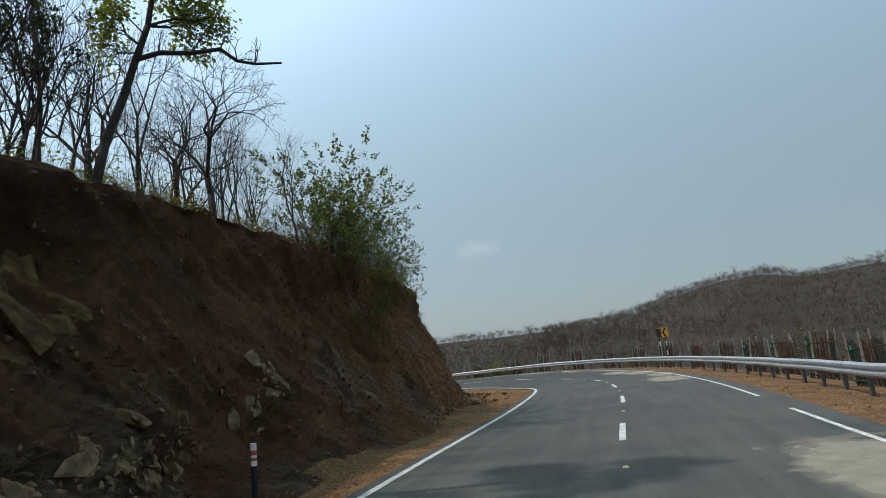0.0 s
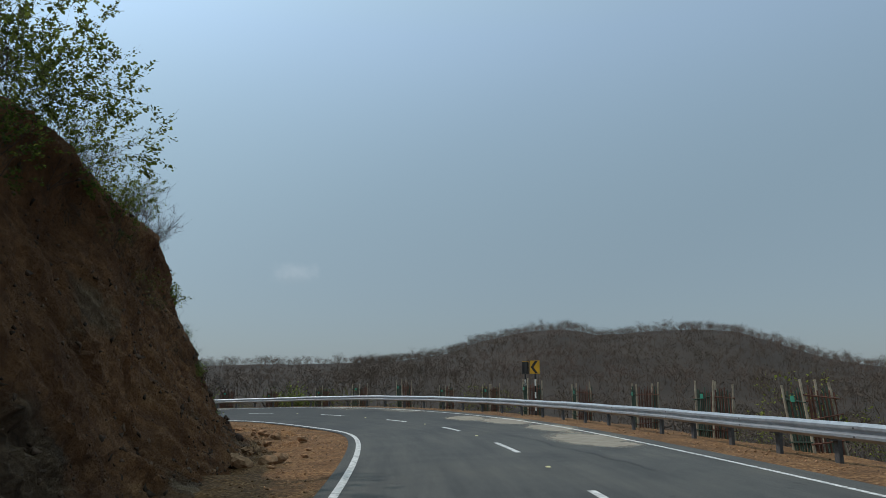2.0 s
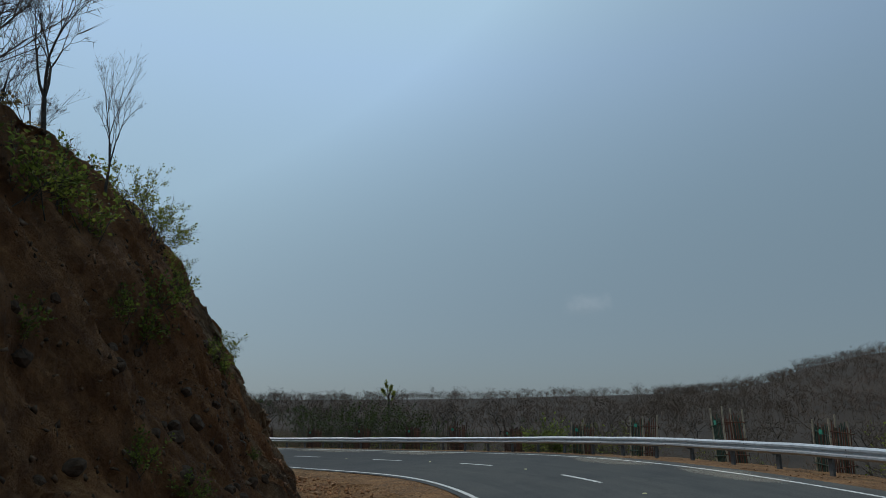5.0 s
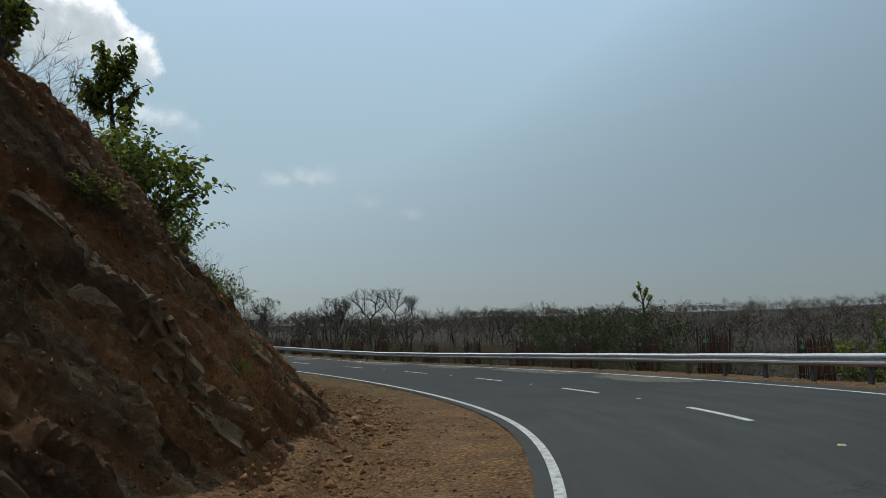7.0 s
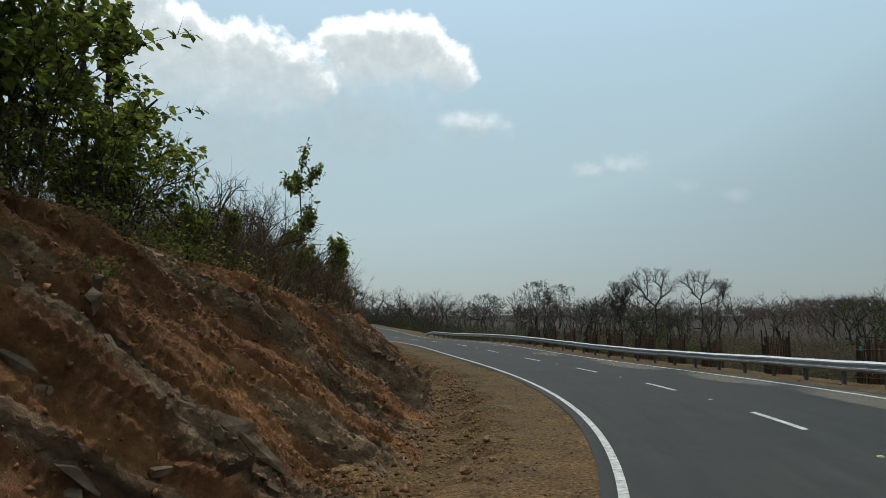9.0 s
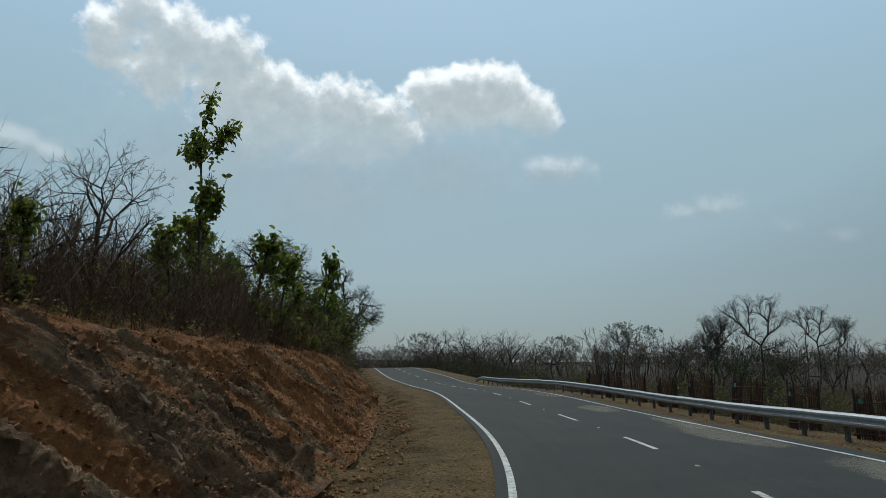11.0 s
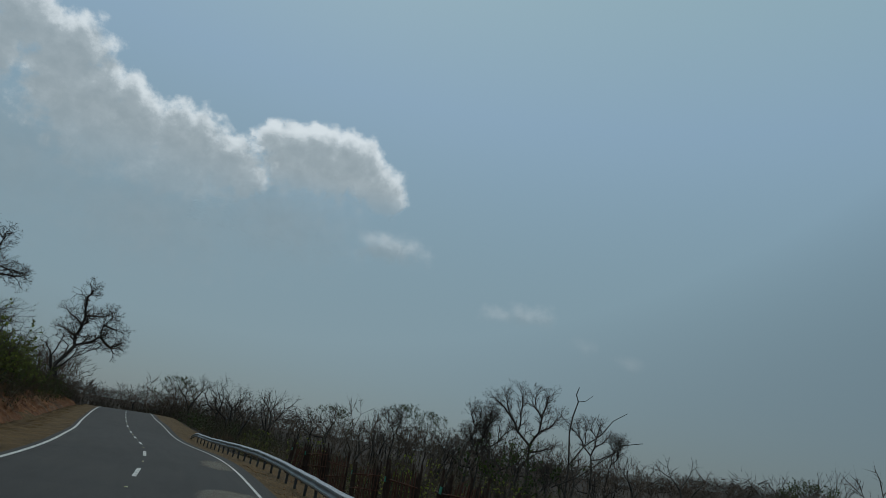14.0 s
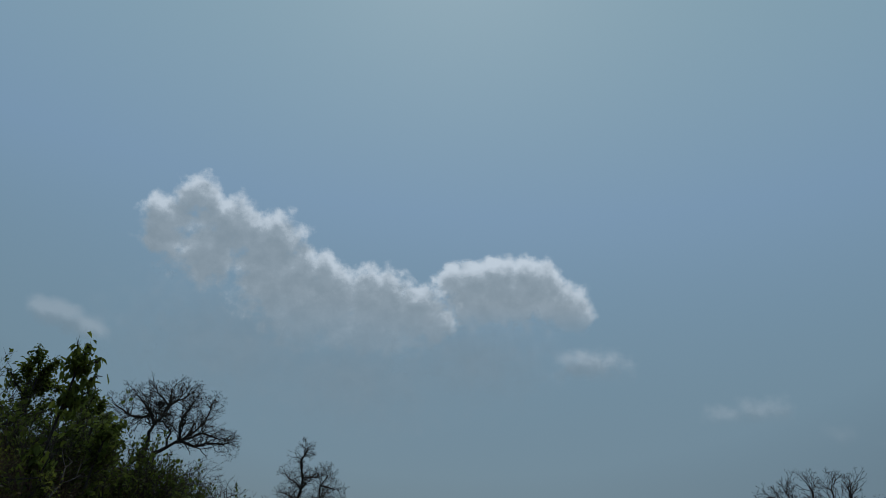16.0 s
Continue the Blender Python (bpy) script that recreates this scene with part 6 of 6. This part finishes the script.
def scree(name, n, s0, s1, seed, size, material, label):
    """Broken bits of rock lying on the face of the cutting."""
    r = np.random.default_rng(seed)
    i = np.searchsorted(BANK_S, r.uniform(s0, s1, n))
    j = (np.searchsorted(BANK_T, 1.0) * r.random(n) ** 0.9).astype(int)
    a, c, d = r.random(n)[:, None], r.random(n)[:, None], BANK_V[i, j]
    p = d + (BANK_V[i + 1, j] - d) * a + (BANK_V[i, j + 1] - d) * c
    base = np.array([(1, 0, -0.3), (-0.5, 0.87, -0.3), (-0.5, -0.87, -0.3), (0.5, 0.5, 0.4), (-0.5, -0.2, 0.5)])
    tri = np.array([(0, 1, 3), (1, 4, 3), (1, 2, 4), (2, 0, 4), (0, 3, 4), (0, 2, 1)])
    turns = [np.array(Euler(tuple(r.uniform(0, 6.28, 3))).to_matrix()) for _ in range(20)]
    models = [((base * r.uniform(0.5, 1.3, (5, 3)) * np.array((1.1, 0.8, 0.7))) @ t, tri) for t in turns]
    return mass(name, models, np.stack([p[:, 0], p[:, 1], p[:, 2], r.uniform(0, 6.28, n), size[0] + (size[1] - size[0]) * r.random(n) ** 3], 1), material, label, "scree")


SCREE = natural("scree_stone", [(0.3, (0.09, 0.038, 0.016)), (0.7, (0.30, 0.145, 0.065))], ONE, 3, 0.6, 0.95, 0, 0.5, 12, 0.02, 0.45)
DARK_SCREE = natural("brown_scree_stone", [(0.3, (0.040, 0.022, 0.013)), (0.7, (0.13, 0.080, 0.052))], ONE, 3, 0.6, 0.95, 0, 0.5, 12, 0.02, 0.5)
scree("scree", 12000, 44, 104, 71, (0.012, 0.085), SCREE, "broken orange and tan stones on the rock face")
scree("scree", 8000, -12, 44, 72, (0.014, 0.10), DARK_SCREE, "broken brown stones on the earth face")
gravel("gravel", 9000, -8, 110, -8.4, -4.3, 51, (0.010, 0.055), "loose reddish stones on the verge")
gravel("gravel", 700, 9, 24, -8.6, -6.7, 56, (0.05, 0.20), "heap of broken red rubble at the foot of the cutting")
scree("scree", 3500, 80, 114, 73, (0.012, 0.09), SCREE, "broken ochre stones on the low earth bank")
gravel("gravel", 2200, -8, 110, -8.6, -4.2, 53, (0.008, 0.03), "dark bits of stone and dry litter on the verge", DARK_SCREE)
gravel("gravel", 2400, 44, 112, -8.8, -6.2, 55, (0.02, 0.12), "broken rubble lying in the roadside gully", SCREE)
gravel("gravel", 6000, -8, 120, 4.25, 7.2, 52, (0.012, 0.06), "loose gravel along the barrier")
gravel("gravel", 1600, -8, 120, 4.2, 7.2, 54, (0.008, 0.035), "dark bits of stone and dry litter along the barrier", DARK_SCREE)

# ---------------------------------------------------------------- sealed cracks
TAR = natural("crack_sealer", [(0.3, (0.018, 0.018, 0.018)), (0.7, (0.034, 0.034, 0.033))], ONE, 8, 1.0, 0.7, 0, 0.2)


def sealed_crack(name, path, seed):
    rng = random.Random(seed)
    at = np.arange(path[0][0], path[-1][0], 0.22)
    off = np.interp(at, [p[0] for p in path], [p[1] for p in path])
    v, drift = [], 0.0
    for s, o in zip(at, off):
        drift = drift * 0.75 + rng.gauss(0, 0.035)
        w = 0.014 + abs(rng.gauss(0, 0.014))
        v += [Vector(on_road(s, o + drift - w, 0.003)), Vector(on_road(s, o + drift + w, 0.003))]
    ob = solid(name, v, [(2 * i, 2 * i + 1, 2 * i + 3, 2 * i + 2) for i in range(len(at) - 1)], TAR)
    tagged(ob, "dark tar-sealed crack wandering along the asphalt", "road crack", kind="structure")


sealed_crack("crack_1", [(14.0, 1.7), (16.25, 1.57), (17.5, 1.56), (18.7, 1.31), (21.3, 1.18), (23.5, 1.03), (26.5, 0.53), (30, 0.3)], 3)
# ---------------------------------------------------------------- dust on the road
def dust_material(name, most):
    m, nodes, links, p = blank(name, 0.95)
    tc = nodes.new("ShaderNodeTexCoord")
    r = ramp(nodes, [(0.3, (0.27, 0.235, 0.18)), (0.7, (0.40, 0.36, 0.29))])
    links.new(noise_node(nodes, links, tc.outputs["Object"], 2.5).outputs["Fac"], r.inputs[0])
    links.new(r.outputs[0], p.inputs["Base Color"])
    mp = nodes.new("ShaderNodeMapping")
    mp.inputs["Location"].default_value, mp.inputs["Scale"].default_value = (-1, -1, 0), (2, 2, 0)
    links.new(tc.outputs["Generated"], mp.inputs[0])
    g = nodes.new("ShaderNodeTexGradient")
    g.gradient_type = "SPHERICAL"
    links.new(mp.outputs[0], g.inputs[0])
    n = noise_node(nodes, links, tc.outputs["Object"], 1.1, 8, 0.65)
    s = nodes.new("ShaderNodeMath")
    s.operation = "MULTIPLY_ADD"
    links.new(n.outputs["Fac"], s.inputs[0])
    s.inputs[1].default_value = 1.3
    links.new(g.outputs["Fac"], s.inputs[2])
    a = ramp(nodes, [(0.72, (0, 0, 0)), (1.18, (most, most, most))])
    links.new(s.outputs[0], a.inputs[0])
    links.new(a.outputs[0], p.inputs["Alpha"])
    return m


BLOWN, THIN_DUST = dust_material("blown_dust", 0.62), dust_material("thin_dust", 0.30)
for s, o, ls, lo in [(-4.4, 3.2, 3.2, 1.35), (21.0, 2.7, 3.2, 1.2), (26.0, 3.2, 2.4, 0.9), (31.0, 3.1, 3.0, 1.0), (34.5, 2.6, 2.4, 0.9), (50.5, 3.3, 3.0, 0.8), (66, 3.2, 4.0, 0.9), (75, 3.3, 5.0, 0.8), (84, 3.1, 4.0, 0.9), (93, 2.9, 4.0, 1.0), (97.5, 3.3, 3.0, 0.7), (44, 3.4, 3.0, 0.6), (105, 2.6, 2.5, 1.0), (117, 3.0, 3.0, 0.8)]:
    na, nb = 9, 5
    origin = Vector(on_road(s, o))
    m = Matrix.Translation(origin) @ pose(0, 0, 0, 0, 0, road_yaw(s) + 90)
    inv = m.inverted()
    v = [inv @ Vector(on_road(s + (i / (na - 1) * 2 - 1) * ls, min(o + (j / (nb - 1) * 2 - 1) * lo, HALF - 0.02), 0.004)) for i in range(na) for j in range(nb)]
    ob = solid("dust_patch", v, grid_faces(na, nb, True), BLOWN if s < 40 else THIN_DUST)
    ob.matrix_basis = m
    tagged(ob, "pale sand blown over the asphalt", "sand", kind="structure")

# ---------------------------------------------------------------- clouds
def calc(nodes, links, kind, a, b, c=None):
    m = nodes.new("ShaderNodeMath")
    m.operation = kind
    for k, x in enumerate((a, b, c)):
        if isinstance(x, (int, float)):
            m.inputs[k].default_value = x
        elif x is not None:
            links.new(x, m.inputs[k])
    return m.outputs[0]


def eased(nodes, links, x, lo, hi):
    m = nodes.new("ShaderNodeMapRange")
    m.interpolation_type = "SMOOTHSTEP"
    links.new(x, m.inputs[0])
    m.inputs[1].default_value, m.inputs[2].default_value = lo, hi
    return m.outputs[0]


def puff_field(nodes, links, coord, puffs, rag, lift):
    """How deep in the cloud each place lies: heaps of puffs, their outline broken up by noise; lift moves the look-up upwards."""
    flat = math.cos(radians(20))
    up = nodes.new("ShaderNodeVectorMath")
    up.operation = "ADD"
    links.new(coord, up.inputs[0])
    up.inputs[1].default_value = (0, lift, 0)
    here = up.outputs[0]
    warp = nodes.new("ShaderNodeVectorMath")
    warp.operation = "MULTIPLY_ADD"
    links.new(noise_node(nodes, links, here, 0.35, 3, 0.5).outputs["Color"], warp.inputs[0])
    warp.inputs[1].default_value = (1.6 * rag, 1.2 * rag, 0)
    back = nodes.new("ShaderNodeVectorMath")
    back.operation = "SUBTRACT"
    links.new(here, back.inputs[0])
    back.inputs[1].default_value = (0.8 * rag, 0.6 * rag, 0)
    links.new(back.outputs[0], warp.inputs[2])
    body = None
    for a, e, ra, re in puffs:
        mp = nodes.new("ShaderNodeMapping")
        mp.inputs["Scale"].default_value = (1 / (ra * 1.9), 1 / (re * 1.9), 0)
        mp.inputs["Location"].default_value = (-a * flat / (ra * 1.9), -e / (re * 1.9), 0)
        links.new(warp.outputs[0], mp.inputs[0])
        g = nodes.new("ShaderNodeTexGradient")
        g.gradient_type = "SPHERICAL"
        links.new(mp.outputs[0], g.inputs[0])
        body = g.outputs["Fac"] if body is None else calc(nodes, links, "SMOOTH_MAX", body, g.outputs["Fac"], 0.18)
    lumps = nodes.new("ShaderNodeTexVoronoi")
    lumps.feature = "SMOOTH_F1"
    lumps.inputs["Scale"].default_value, lumps.inputs["Smoothness"].default_value = 0.75, 0.6
    links.new(warp.outputs[0], lumps.inputs["Vector"])
    body = calc(nodes, links, "MULTIPLY_ADD", lumps.outputs["Distance"], -0.30 * rag, calc(nodes, links, "ADD", body, 0.12 * rag))
    fine = noise_node(nodes, links, here, 0.9, 9, 0.62).outputs["Fac"]
    return calc(nodes, links, "MULTIPLY_ADD", fine, 0.7 * rag, calc(nodes, links, "SUBTRACT", body, 0.35 * rag))


def cloud(name, puffs, label, bright=1.0, cover=1.0, rag=1.0, soft=0.3, base=None):
    """A sheet of sky far off. Puffs: degrees to the left, degrees up, half width, half height. base: where the cloud thins out below."""
    flat = math.cos(radians(20))
    az0, az1 = min(p[0] - p[2] for p in puffs) - 4, max(p[0] + p[2] for p in puffs) + 4
    el0, el1 = min(p[1] - p[3] for p in puffs) - 4, max(p[1] + p[3] for p in puffs) + 4
    na, ne = max(4, int((az1 - az0) / 3)), max(3, int((el1 - el0) / 3))
    v, uv = [], []
    for i in range(na + 1):
        for j in range(ne + 1):
            a, e = radians(az0 + (az1 - az0) * i / na), radians(el0 + (el1 - el0) * j / ne)
            v.append((-20 - 4200 * math.sin(a) * math.cos(e), 85 + 4200 * math.cos(a) * math.cos(e), 4200 * math.sin(e)))
            uv.append((math.degrees(a) * flat, math.degrees(e)))
    m, nodes, links, p = blank(name)
    me = mesh_of(name, v, grid_faces(na + 1, ne + 1), m)
    lay = me.uv_layers.new(name="sky")
    for lp in me.loops:
        lay.data[lp.index].uv = uv[lp.vertex_index]
    nodes.remove(p)
    tc = nodes.new("ShaderNodeTexCoord").outputs["UV"]
    here = puff_field(nodes, links, tc, puffs, rag, 0.0)
    above = puff_field(nodes, links, tc, puffs, rag, 1.3)
    thick = eased(nodes, links, here, 0.27, 0.27 + soft)
    if base:
        xyz = nodes.new("ShaderNodeSeparateXYZ")
        links.new(tc, xyz.inputs[0])
        thick = calc(nodes, links, "MULTIPLY", thick, eased(nodes, links, xyz.outputs[1], base[0], base[1]))
    shade = eased(nodes, links, above, 0.05, 0.75)            # cloud between this place and the sun above it
    rim = calc(nodes, links, "SUBTRACT", 1.0, shade)
    wisps = eased(nodes, links, noise_node(nodes, links, tc, 0.6, 6, 0.6).outputs["Fac"], 0.3, 0.7)
    lit = calc(nodes, links, "MULTIPLY_ADD", rim, 0.85, calc(nodes, links, "MULTIPLY", wisps, 0.2))
    tone = ramp(nodes, [(0.0, (0.55, 0.65, 0.68)), (0.4, (0.74, 0.84, 0.865)), (0.9, (1.36, 1.45, 1.45))])
    links.new(lit, tone.inputs[0])
    em, tr, mix = nodes.new("ShaderNodeEmission"), nodes.new("ShaderNodeBsdfTransparent"), nodes.new("ShaderNodeMixShader")
    em.inputs[1].default_value = bright
    links.new(tone.outputs[0], em.inputs[0])
    links.new(calc(nodes, links, "MULTIPLY", thick, cover), mix.inputs[0])
    links.new(tr.outputs[0], mix.inputs[1])
    links.new(em.outputs[0], mix.inputs[2])
    links.new(mix.outputs[0], nodes["Material Output"].inputs[0])
    return tagged(new(name, me), label, "cloud", kind="structure")


cloud("backdrop_cloud_1", [(93.8, 27.1, 1.7, 1.4), (95.9, 25.0, 2.0, 1.5), (95.8, 22.9, 1.6, 1.2), (90.3, 25.6, 2.9, 1.9), (86.8, 24.8, 2.8, 2.2), (84.1, 22.5, 2.4, 2.0), (81.7, 23.1, 1.7, 1.4), (80.3, 21.1, 2.9, 2.0),
                           (76.8, 21.6, 3.0, 2.0), (73.3, 20.4, 2.8, 2.1), (71.4, 19.3, 1.8, 1.5), (86.0, 21.6, 3.4, 3.0), (82.0, 19.4, 4.2, 3.0), (76.9, 18.8, 4.4, 2.4), (92.0, 22.8, 3.0, 2.4)],
      "long bank of white and grey cumulus cloud in hazy sky", 1.06, 0.85, 1.0, 0.34, (14.0, 21.5))
cloud("backdrop_cloud_2", [(68.5, 23.2, 2.4, 1.6), (65.6, 23.6, 2.5, 1.5), (62.8, 23.8, 2.2, 1.6), (64.6, 22.0, 3.6, 2.2), (67.4, 21.4, 2.6, 2.0), (60.2, 21.5, 2.1, 1.8), (59.0, 20.5, 1.5, 1.4)], "rounded white cumulus cloud with grey underside", 1.08, 0.88, 0.9, 0.30, (17.8, 21.6))
cloud("backdrop_cloud_3", [(57.5, 16.3, 2.7, 1.5)], "small faint white cloud", 0.9, 0.42, 1.0, 0.6, (14.6, 16.4))
cloud("backdrop_cloud_4", [(44.9, 12.6, 2.2, 1.3), (47.2, 12.5, 1.8, 0.9)], "small faint white cloud", 0.8, 0.26, 1.1, 0.7, (11.2, 12.8))
cloud("backdrop_cloud_5", [(39.7, 10.9, 1.1, 0.8), (36.1, 10.0, 1.3, 0.6)], "faint white wisps of cloud", 0.7, 0.13, 1.0, 0.8)
cloud("backdrop_cloud_6", [(101.8, 15.7, 1.7, 1.0), (99.7, 15.1, 1.6, 0.8)], "faint white wisp of cloud", 0.8, 0.35, 0.7, 0.45)
cloud("backdrop_cloud_7", [(-3.1, 9.2, 1.7, 1.0)], "faint white wisp of cloud", 0.62, 0.12, 1.0, 0.7)
cloud("backdrop_cloud_8", [(88.0, 16.0, 9.0, 5.0), (78.0, 14.6, 9.0, 4.6), (68.0, 16.6, 7.0, 4.0)], "pale grey haze hanging beneath the cloud bank", 0.86, 0.40, 0.6, 0.9)
